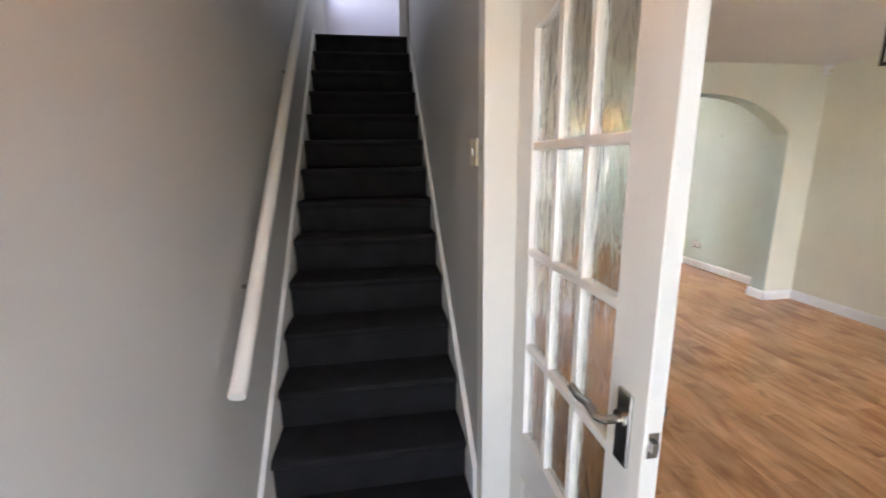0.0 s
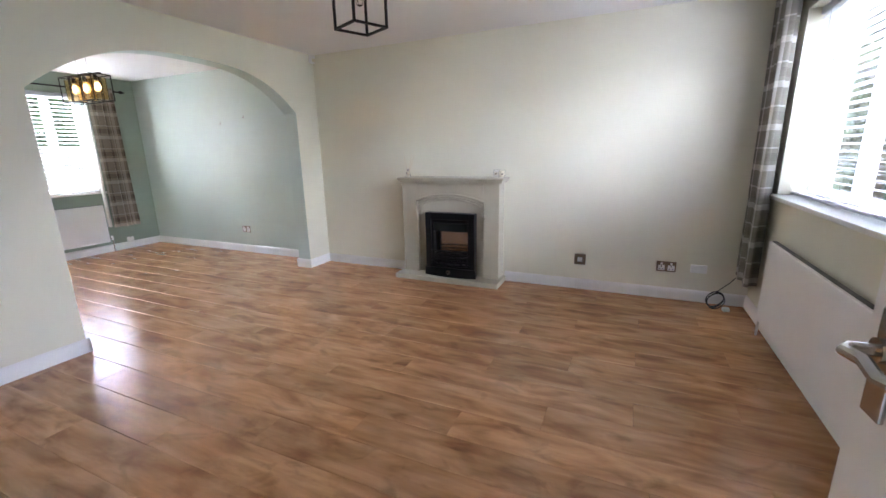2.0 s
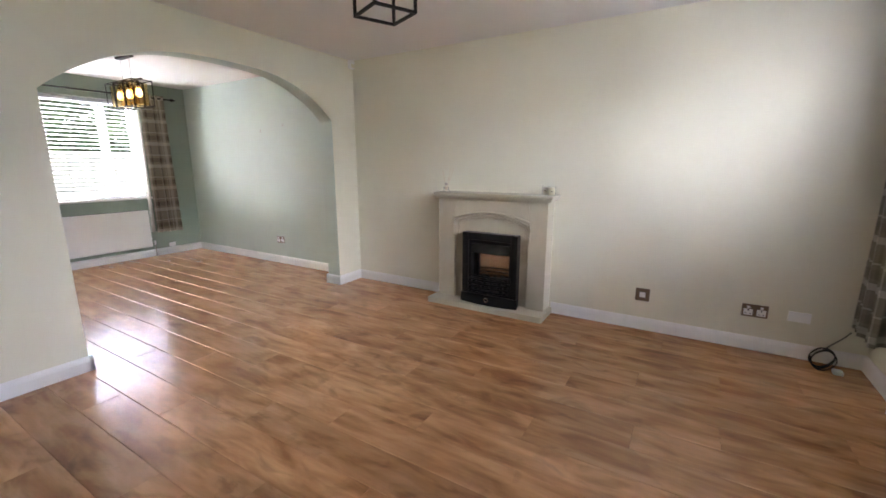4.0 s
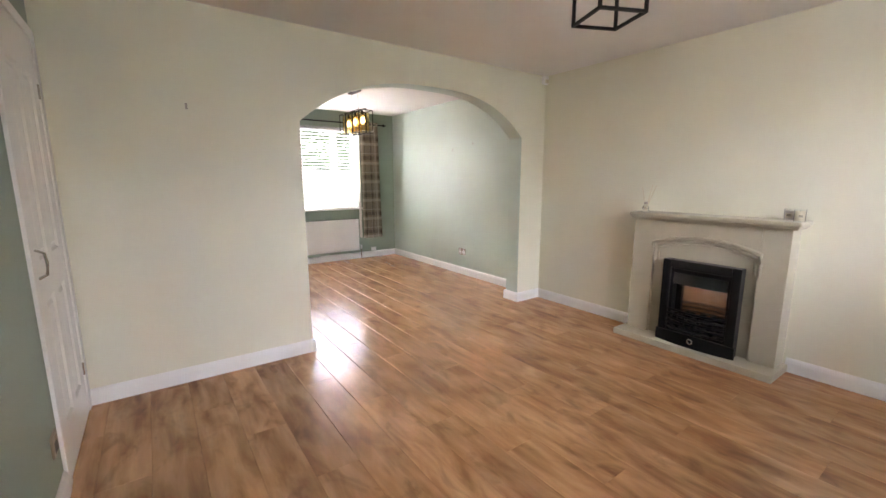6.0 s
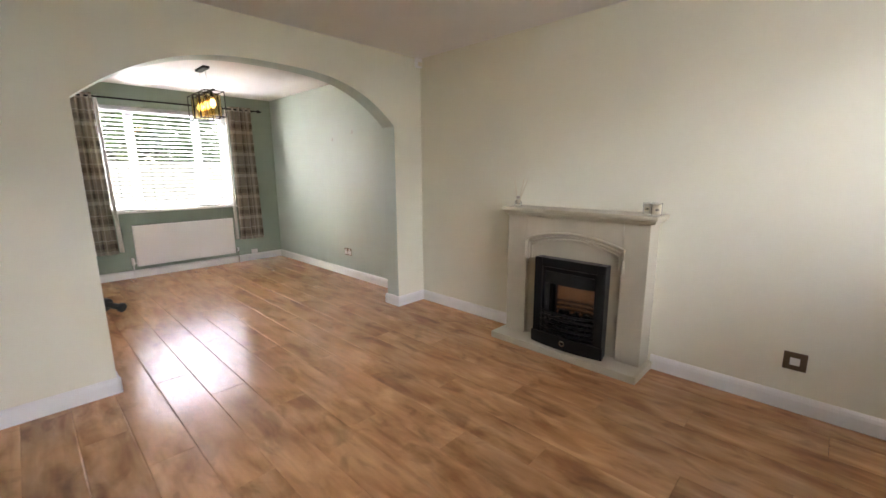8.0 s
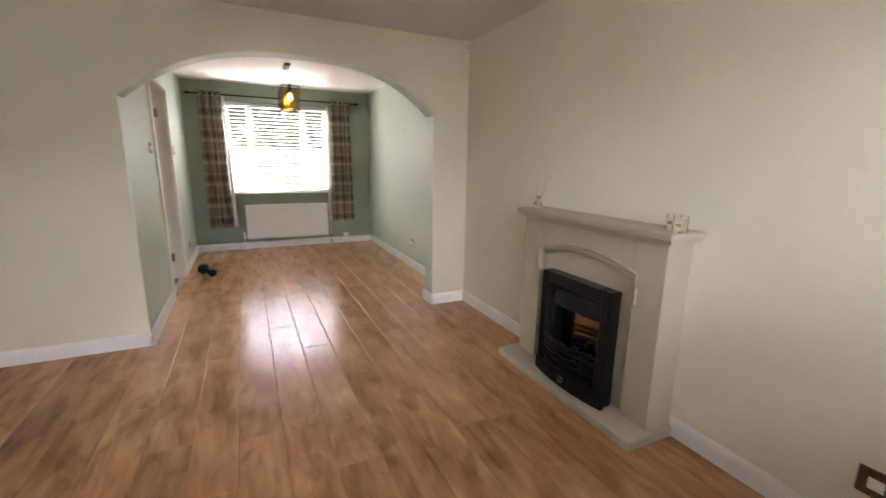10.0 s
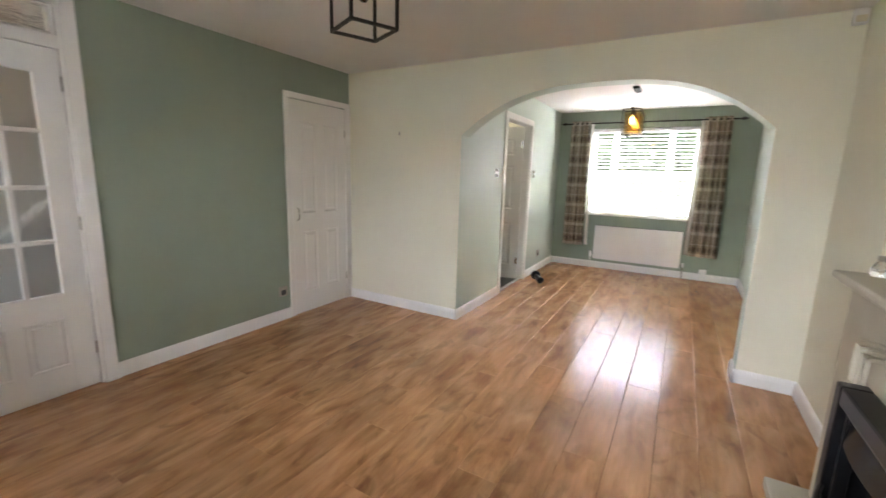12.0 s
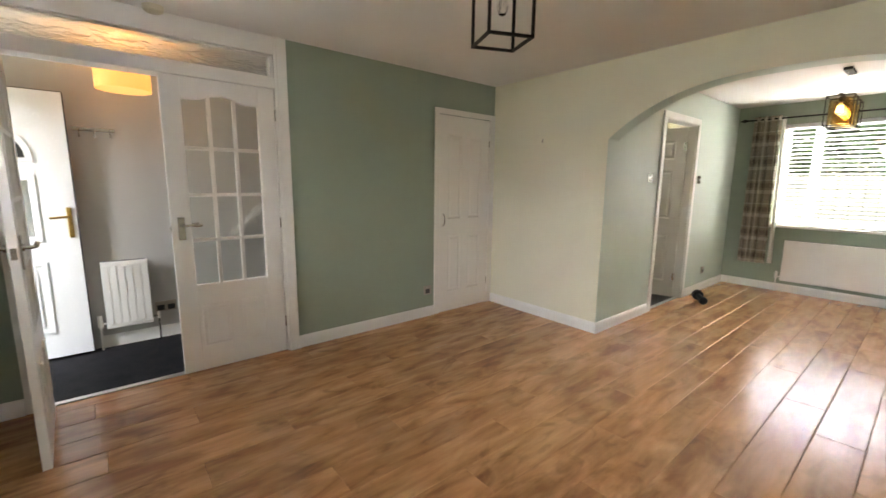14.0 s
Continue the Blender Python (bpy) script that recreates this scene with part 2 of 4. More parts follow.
AMBER = glass_mat("amber_glass", (1.0, 0.86, 0.60), 0.25)
AMBER.node_tree.nodes["Principled BSDF"].inputs["IOR"].default_value = 1.08
CLEAR = glass_mat("clear_jar_glass", (0.98, 0.98, 0.97), 0.0)
BULB = glass_mat("clear_bulb_glass", (0.98, 0.97, 0.94), 0.0)
GLOW = glow_mat("warm_filament", (1.0, 0.68, 0.34), 1.2)
SHADE = glow_mat("lit_orange_shade", (1.0, 0.42, 0.10), 0.10, (0.75, 0.45, 0.22))
SHADE_IN = glow_mat("lit_shade_diffuser", (1.0, 0.55, 0.16), 0.28)
HALL_BULB = glow_mat("hall_bulb_glow", (1.0, 0.55, 0.22), 9.0)
WAX = mat("cream_wax", (0.78, 0.70, 0.52), 0.5, vary=0.03)
WAXW = mat("ivory_wax", (0.82, 0.78, 0.70), 0.5, vary=0.03)
REED = mat("pale_reed", (0.68, 0.58, 0.42), 0.7, vary=0.1)
ALU = mat("aluminium_strip", (0.70, 0.68, 0.64), 0.35, metal=0.8, vary=0.05)
PANELW = mat("landing_white", (0.75, 0.75, 0.78), 0.4)
GRASS = mat("lawn_grass", (0.05, 0.09, 0.02), 0.9, vary=0.35, scale=0.8, fine=30, bump=0.6, dist=0.03)
PAVE = mat("pale_paving", (0.42, 0.40, 0.37), 0.8, vary=0.12, scale=2, fine=40, bump=0.3, dist=0.004)
FENCE = mat("weathered_fence_wood", (0.40, 0.35, 0.28), 0.8, vary=0.2, scale=3, fine=50, bump=0.3)
BARK = mat("bark", (0.10, 0.075, 0.05), 0.9, vary=0.3, scale=6, fine=40, bump=0.8, dist=0.02)
LEAF = mat("leaf_green", (0.045, 0.085, 0.02), 0.5, vary=0.4, scale=1.5, fine=20, bump=0.0)
BRICK = mat("house_outer_brick", (0.32, 0.19, 0.13), 0.8, vary=0.15, scale=5, fine=50, bump=0.3)


# ---- mesh helpers ----
def bm_new():
    return bmesh.new()


def box(bm, x0, y0, z0, x1, y1, z1, bevel=0.0, seg=2):
    t = bmesh.new() if bevel else bm
    v = [t.verts.new((x, y, z)) for x in (x0, x1) for y in (y0, y1) for z in (z0, z1)]
    for f in ((0, 1, 3, 2), (4, 6, 7, 5), (0, 4, 5, 1), (2, 3, 7, 6), (0, 2, 6, 4), (1, 5, 7, 3)):
        t.faces.new([v[i] for i in f])
    if bevel:
        bmesh.ops.bevel(t, geom=t.edges[:], offset=bevel, segments=seg, profile=0.5, affect="EDGES")
        merge(bm, t)
    return bm


def merge(bm, other):
    tmp = bpy.data.meshes.new("tmp")
    other.to_mesh(tmp)
    other.free()
    bm.from_mesh(tmp)
    bpy.data.meshes.remove(tmp)


def boxes(rows, bevel=0.0):
    bm = bm_new()
    for r in rows:
        box(bm, *r, bevel=bevel)
    return bm


def rod(bm, a, b, r0, r1=None, seg=12):
    a, b = Vector(a), Vector(b)
    q = (b - a).to_track_quat("Z", "Y").to_matrix().to_4x4()
    m = Matrix.Translation((a + b) / 2) @ q
    bmesh.ops.create_cone(bm, cap_ends=True, segments=seg, radius1=r0, radius2=r0 if r1 is None else r1, depth=(b - a).length, matrix=m)
    return bm


def tube(bm, pts, r, seg=8):
    """A bent round bar along pts."""
    pts = [Vector(p) for p in pts]
    rings = []
    up = Vector((0.13, 0.21, 0.97))
    for i, p in enumerate(pts):
        d = (pts[min(i + 1, len(pts) - 1)] - pts[max(i - 1, 0)]).normalized()
        a = d.cross(up)
        a = (a if a.length > 1e-3 else d.cross(Vector((1, 0, 0)))).normalized()
        b = d.cross(a).normalized()
        rings.append([bm.verts.new(p + r * (math.cos(k * 2 * math.pi / seg) * a + math.sin(k * 2 * math.pi / seg) * b)) for k in range(seg)])
    for p, q in zip(rings, rings[1:]):
        for k in range(seg):
            bm.faces.new((p[k], p[(k + 1) % seg], q[(k + 1) % seg], q[k]))
    bm.faces.new(rings[0]), bm.faces.new(rings[-1])
    return bm


def lathe(bm, profile, seg=24, centre=(0, 0, 0)):
    rings = []
    c = Vector(centre)
    for r, z in profile:
        rings.append([bm.verts.new(c + Vector((r * math.cos(k * 2 * math.pi / seg), r * math.sin(k * 2 * math.pi / seg), z))) for k in range(seg)])
    for p, q in zip(rings, rings[1:]):
        for k in range(seg):
            bm.faces.new((p[k], p[(k + 1) % seg], q[(k + 1) % seg], q[k]))
    if profile[0][0] > 1e-4:
        bm.faces.new(rings[0])
    if profile[-1][0] > 1e-4:
        bm.faces.new(rings[-1])
    bmesh.ops.remove_doubles(bm, verts=bm.verts[:], dist=1e-5)
    return bm


def mesh_from(name, bm, material, smooth=False):
    bmesh.ops.recalc_face_normals(bm, faces=bm.faces[:])
    me = bpy.data.meshes.new(name)
    bm.to_mesh(me)
    bm.free()
    for m in material if isinstance(material, (list, tuple)) else [material]:
        me.materials.append(m)
    if smooth:
        for poly in me.polygons:
            poly.use_smooth = True
        me.set_sharp_from_angle(angle=radians(35))
    return me


def part(name, bm, material, parent, label="", smooth=False):
    ob = new(name, mesh_from(name, bm, material, smooth))
    ob.parent = parent
    return tagged(ob, label)


def thing(name, m, label, category, group="", kind=""):
    ob = new(name)
    ob.empty_display_size = 0.1
    ob.matrix_basis = m
    return tagged(ob, label, category, group, kind)


def solid(name, bm, material, label, category, kind="", group="", smooth=False, m=None):
    ob = new(name, mesh_from(name, bm, material, smooth))
    if m is not None:
        ob.matrix_basis = m
    return tagged(ob, label, category, group, kind)


def slab(bm, us, vs, w0, w1, place, holes=()):
    """A flat board on a grid of cells, with rectangular holes (u0, v0, u1, v1) right through. Gives the faces cell by cell."""
    us, vs = sorted(set(us)), sorted(set(vs))
    vert = {}

    def v(i, j, w):
        k = (i, j, w)
        if k not in vert:
            vert[k] = bm.verts.new(place(us[i], vs[j], w1 if w else w0))
        return vert[k]

    def full(i, j):
        if not (0 <= i < len(us) - 1 and 0 <= j < len(vs) - 1):
            return False
        cu, cv = (us[i] + us[i + 1]) / 2, (vs[j] + vs[j + 1]) / 2
        return not any(h[0] < cu < h[2] and h[1] < cv < h[3] for h in holes)

    faces = {}
    for i in range(len(us) - 1):
        for j in range(len(vs) - 1):
            if not full(i, j):
                continue
            for w in (0, 1):
                faces[i, j, w] = bm.faces.new((v(i, j, w), v(i + 1, j, w), v(i + 1, j + 1, w), v(i, j + 1, w)))
            for di, dj, e in ((-1, 0, ((i, j), (i, j + 1))), (1, 0, ((i + 1, j), (i + 1, j + 1))), (0, -1, ((i, j), (i + 1, j))), (0, 1, ((i, j + 1), (i + 1, j + 1)))):
                if not full(i + di, j + dj):
                    bm.faces.new((v(*e[0], 0), v(*e[1], 0), v(*e[1], 1), v(*e[0], 1)))
    return faces


def wall(name, axis, a0, a1, z0, z1, w0, w1, material, label, holes=()):
    """A wall along x or y from a0 to a1, between w0 and w1 across, with openings (a, z, a, z)."""
    bm = bm_new()
    us = [a0, a1] + [c for h in holes for c in (h[0], h[2]) if a0 < c < a1]
    vs = [z0, z1] + [c for h in holes for c in (h[1], h[3]) if z0 < c < z1]
    place = (lambda u, v, w: (u, w, v)) if axis == "x" else (lambda u, v, w: (w, u, v))
    slab(bm, us, vs, w0, w1, place, holes)
    return solid(name, bm, material, label, "wall", kind="structure")


# ---- plan: living room, dining end through the arch, hall with stairs ----

wall("wall_east", "y", -0.80, YB, 0, H, XF, XF + 0.12, CREAM, "cream painted plaster wall behind the fireplace")
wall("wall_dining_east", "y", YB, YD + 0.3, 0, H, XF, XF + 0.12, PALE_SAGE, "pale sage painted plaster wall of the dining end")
wall("wall_front", "x", XH, XF, 0, H, -0.80, YF, CREAM, "cream painted front wall with a wide window opening", [(1.45, 0.95, 4.05, 2.12)])
wall("wall_hall_front", "x", XW - 0.1, XH, 0, H, -0.80, YF, GREY, "grey painted hall wall round the open front doorway", [(-0.44, -0.1, 0.355, 2.05)])
# The window wall has a darker sage than the dining side walls.
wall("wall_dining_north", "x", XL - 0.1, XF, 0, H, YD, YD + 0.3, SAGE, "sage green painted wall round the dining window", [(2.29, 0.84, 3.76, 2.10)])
wall("wall_green", "y", YF, YA, 0, H, XH + 0.006, XG, SAGE, "sage green painted wall with two door openings", [(-0.038, -1, 1.517, 3), (2.965, -1, 3.68, 2.01)])
wall("wall_stair_east", "y", 1.532, 5.4, 0, 4.85, XH - 0.004, XH + 0.0055, GREY, "grey painted wall beside the stairs")
wall("wall_hall_west", "y", -0.80, 5.4, 0, 4.85, XW - 0.15, XW, GREY, "grey painted hall and stair wall", [(4.5, 3.2, 5.2, 4.5)])
wall("wall_landing", "x", XW, XH, 2.5, 4.85, 5.3, 5.4, LILAC, "pale lilac painted landing wall")
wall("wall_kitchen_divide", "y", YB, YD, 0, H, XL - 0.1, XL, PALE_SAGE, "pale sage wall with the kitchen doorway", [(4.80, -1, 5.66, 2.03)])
wall("wall_kitchen_west", "y", YB, YD, 0, H, 0.40, 0.44, CREAM, "plain cream kitchen wall")
wall("wall_kitchen_north", "x", 0.44, XL - 0.1, 0, H, YD, YD + 0.3, CREAM, "plain cream kitchen end wall", [(0.75, 1.0, 1.6, 2.05)])
wall("wall_stairwell_south", "x", XW, XH, H + 0.1, 4.85, 1.70, 1.78, GREY, "grey painted wall over the hall ceiling")


def arch_z(x):
    u = (x - (XL + XP) / 2) / ((XP - XL) / 2)
    return 1.710 + 0.362 * (1 - min(abs(u), 1) ** (2.6 if u < 0 else 3.0))


def arch_wall():
    bm = bm_new()
    box(bm, XG - 0.004, YA, 0, XL, YB, H)
    box(bm, XP, YA, 0, XF, YB, H)
    n = 48
    xs = [XL + (XP - XL) * k / n for k in range(n + 1)]
    grid = [[bm.verts.new((x, y, z)) for y in (YA, YB) for z in (arch_z(x), H)] for x in xs]
    for a, b in zip(grid, grid[1:]):
        for i, j in ((0, 1), (2, 3), (0, 2), (1, 3)):
            bm.faces.new((a[i], a[j], b[j], b[i]))
    bmesh.ops.recalc_face_normals(bm, faces=bm.faces[:])
    for f in bm.faces:
        f.material_index = 0 if f.normal.y < -0.9 or f.calc_center_median().x < 1.0 else 1
    return solid("wall_arch", bm, [CREAM, PALE_SAGE], "cream painted wall with a wide flattened archway", "wall", kind="structure")


arch_wall()
solid("ceiling", boxes([(XG - 0.02, -0.80, H, XF + 0.12, YD + 0.3, H + 0.08)]), CEIL, "white painted ceiling of living and dining room", "ceiling", kind="structure")
solid("ceiling_hall", boxes([(XW - 0.12, -0.80, H, XG - 0.022, 1.78, H + 0.08)]), CEIL, "white painted hall ceiling", "ceiling", kind="structure")
solid("ceiling_stairwell", boxes([(XW - 0.15, 1.70, 4.85, XG, 5.4, 4.93)]), CEIL, "white ceiling over the stairs", "ceiling", kind="structure")
solid("floor_hall", boxes([(XW, -0.80, -0.06, XG - 0.03, 2.0, 0.0)]), CARPET, "charcoal grey carpet in the hall", "carpet", kind="structure")
solid("floor_kitchen", boxes([(0.44, YB, -0.06, XL - 0.05, YD, -0.004)]), DARKFLOOR, "dark kitchen floor seen through the doorway", "floor", kind="structure")
solid("landing_floor", boxes([(XW, 4.24, 2.42, XH - 0.005, 5.3, 2.562)]), CARPET, "charcoal carpeted landing at the top of the stairs", "floor", kind="structure")


# ---- skirting, stairs, outside ----
def skirting(x0, y0, x1, y1, side):
    """A run of skirting board; side is the way that it faces."""
    bm = bm_new()
    t, h = 0.018, 0.097
    prof = ((0, 0), (t, 0), (t, h - 0.03), (t - 0.004, h - 0.012), (0.006, h), (0, h))
    nx, ny = side
    rings = [[bm.verts.new((x + nx * d, y + ny * d, z)) for d, z in prof] for x, y in ((x0, y0), (x1, y1))]
    for k in range(len(prof)):
        j = (k + 1) % len(prof)
        bm.faces.new((rings[0][k], rings[0][j], rings[1][j], rings[1][k]))
    bm.faces.new(rings[0]), bm.faces.new(rings[1])
    return solid("baseboard", bm, SKIRT, "white painted skirting board along the wall", "skirting", kind="structure")


skirting(XG, 1.519, XG, 2.918, (1, 0))
skirting(XG, YF, XG, -0.040, (1, 0))
skirting(XG, YA, XL + 0.018, YA, (0, -1))
skirting(XL, YA - 0.018, XL, 4.745, (1, 0))
skirting(XL, 5.715, XL, YD, (1, 0))
skirting(XL, YD, XF, YD, (0, -1))
skirting(XF, YB, XF, YD, (-1, 0))
skirting(XP, YA - 0.018, XP, YB + 0.018, (-1, 0))
skirting(XP - 0.018, YA, XF, YA, (0, -1))
skirting(XP, YB, XF, YB, (0, 1))
skirting(XF, 2.58, XF, YA, (-1, 0))
skirting(XF, YF, XF, 1.52, (-1, 0))
skirting(XG, YF, XF, YF, (0, 1))
skirting(XW, 0.31, XW, 1.33, (1, 0))


def staircase():
    st = thing("staircase", pose(0, 1.44, 0), "steep straight staircase covered in charcoal carpet between white strings", "staircase")
    r, g, n = 0.183, 0.2, 14
    for k in range(n):
        bm = bm_new()
        y, z = k * g, (k + 1) * r
        depth = g + 0.022 if k < n - 1 else g
        prof = [(0.022, z - r), (0.022, z - 0.05), (0.004, z - 0.036), (-0.004, z - 0.02), (0.002, z - 0.006), (0.016, z), (depth, z), (depth, z - r)]
        rings = [[bm.verts.new((x, y + a, b)) for a, b in prof] for x in (XW + 0.022, XH - 0.027)]
        for i in range(len(prof)):
            j = (i + 1) % len(prof)
            bm.faces.new((rings[0][i], rings[0][j], rings[1][j], rings[1][i]))
        bm.faces.new(rings[0]), bm.faces.new(rings[1])
        part("step", bm, CARPET, st, "", smooth=True)
    for x0, x1, a in ((XW + 0.001, XW + 0.021, -0.10), (XH - 0.026, XH - 0.006, 0.084)):
        bm = bm_new()
        top = n * g
        pts = [(a, 0.0), (a, 0.16 + (a + 0.1) * r / g), (top - 0.16, n * r + 0.04), (top - 0.16, n * r - 0.3), (0.25, 0.0)]
        rings = [[bm.verts.new((x, a, b)) for a, b in pts] for x in (x0, x1)]
        for i in range(len(pts)):
            j = (i + 1) % len(pts)
            bm.faces.new((rings[0][i], rings[0][j], rings[1][j], rings[1][i]))
        bm.faces.new(rings[0]), bm.faces.new(rings[1])
        part("string", bm, SKIRT, st, "white painted string board")
    return st


staircase()
hr = thing("handrail", pose(0, 0, 0), "white painted sloping wooden handrail fixed to the stair wall", "handrail")
RX = XW + 0.062
part("rail", tube(bm_new(), [(RX, 1.30, 0.862), (RX, 1.335, 0.885), (RX, 2.2, 1.652), (RX, 4.0, 3.243)], 0.025, 12), GLOSS, hr, smooth=True)
for k in (0.12, 0.5, 0.88):
    y, z = 1.32 + 2.68 * k, 0.872 + 2.37 * k
    part("bracket", tube(bm_new(), [(XW, y, z - 0.07), (XW + 0.05, y, z - 0.07), (XW + 0.062, y, z - 0.02)], 0.008), CHROME, hr)
nw = thing("newel_post", pose(0.325, 4.10, 2.54), "white painted newel post and sloping cap at the stair top", "newel post")
part("post", boxes([(-0.04, -0.04, -0.02, 0.04, 0.04, 1.15)], 0.006), PANELW, nw)
part("cap", boxes([(-0.05, -0.05, 1.15, 0.05, 0.05, 1.18)], 0.008), PANELW, nw)
part("rail", boxes([(-0.025, 0.04, 0.95, 0.03, 0.9, 1.02)], 0.006), PANELW, nw)

solid("ground", boxes([(-400, -400, -0.30, 400, 400, -0.12)]), GRASS, "lawn round the house reaching to the horizon", "ground", kind="structure")
solid("patio", boxes([(-1.0, YD + 0.31, -0.16, 6.0, YD + 4.5, -0.08)]), PAVE, "pale paved patio behind the house", "pavement", kind="structure")
solid("path", boxes([(-1.2, -6.0, -0.16, 1.1, -0.82, -0.08)]), PAVE, "pale paved front path", "pavement", kind="structure")


def tree(m, height, crown, seed):
    rnd = random.Random(seed)
    t = thing("tree", m, "leafy green garden tree with a brown trunk", "tree", group="trees in front of the house")
    bm = bm_new()
    rod(bm, (0, 0, 0), (0.05, 0.02, height * 0.55), 0.16, 0.09, 10)
    tips = []
    for k in range(9):
        a, h0 = k * 2.4, height * (0.28 + 0.03 * k)
        tip = Vector((math.cos(a) * crown * 0.6, math.sin(a) * crown * 0.6, h0 + height * 0.25))
        rod(bm, (0.03, 0.01, h0), tip, 0.05, 0.02, 6)
        tips.append(tip)
    part("trunk", bm, BARK, t)
    bm = bm_new()
    for _ in range(2600):
        c = rnd.choice(tips) + Vector([rnd.gauss(0, crown * 0.33) for _ in range(3)])
        q = Euler([rnd.uniform(0, 6.28) for _ in range(3)]).to_matrix()
        s = rnd.uniform(0.10, 0.2)
        v = [bm.verts.new(c + q @ Vector(p) * s) for p in ((-0.9, 0, 0), (0, -0.4, 0.12), (0.9, 0, 0), (0, 0.4, 0.12))]
        bm.faces.new(v)
    cr = part("crown", bm, LEAF, t)
    tagged(cr, kind="stuff")
    return t


tr = tree(pose(6.0, -9.0, -0.12), 7.5, 2.6, 3)
for x, y, a in ((9.5, -3.2, 40), (12.0, -5.2, 120), (11.0, -1.6, 200), (14.5, -3.8, 290), (10.5, -7.5, 75), (15.0, -7.0, 20)):
    copy_thing(tr, pose(x, y, -0.12, 0, 0, a))


def hedge(x0, x1, y0, y1, top, label, seed, n=5200, size=0.24):
    rnd = random.Random(seed)
    bm = bm_new()
    for _ in range(n):
        c = Vector((rnd.uniform(x0, x1), rnd.uniform(y0, y1) + rnd.gauss(0, 0.3), rnd.uniform(-0.1, top + 0.3 * math.sin(rnd.random() * 9))))
        q = Euler([rnd.uniform(0, 6.28) for _ in range(3)]).to_matrix()
        v = [bm.verts.new(c + q @ Vector(p) * size) for p in ((-0.9, 0, 0), (0, -0.5, 0.1), (0.9, 0, 0), (0, 0.5, 0.1))]
        bm.faces.new(v)
    return solid("hedge", bm, LEAF, label, "hedge", kind="stuff")


hedge(16.5, 18.5, -16, 2, 7.0, "tall green hedge and bushes beyond the front lawn", 9, 9000, 0.42)
# Added backdrop: dark leaves behind the dining slats keep their gaps dark.
hedge(-6, 13, YD + 8.8, YD + 9.8, 4.2, "tall green hedge added behind the garden fence to darken the blind gaps", 12, 6000, 0.36)
fence = thing("fence", pose(0, YD + 7.5, -0.14), "pale close-boarded garden fence behind the house", "fence")
for k in range(60):
    part("board", boxes([(-4 + k * 0.25, -0.012 * (k % 2), 0, -4 + k * 0.25 + 0.235, 0.015, 1.75)]), FENCE, fence)


# ---- doors and frames ----
def lever_handle(parent, x, z, side, flip=1):
    """A lever on a back plate at (x, z) of a leaf; side: -1 or +1 along y; flip: the way that the lever points."""
    y = side * 0.0175
    pl = part("door_handle", boxes([(x - 0.021, min(y, y + side * 0.008), z - 0.075, x + 0.021, max(y, y + side * 0.008), z + 0.075)], 0.003), CHROME, parent, "satin chrome lever handle on a back plate")
    bm = bm_new()
    rod(bm, (x, y + side * 0.006, z + 0.02), (x, y + side * 0.016, z + 0.02), 0.017, seg=16)
    tube(bm, [(x, y + side * 0.01, z + 0.02), (x, y + side * 0.042, z + 0.02), (x + flip * 0.012, y + side * 0.052, z + 0.02), (x + flip * 0.05, y + side * 0.05, z + 0.025), (x + flip * 0.085, y + side * 0.05, z + 0.016), (x + flip * 0.115, y + side * 0.052, z + 0.024)], 0.0085, 10)
    part("lever", bm, CHROME, pl, smooth=True)


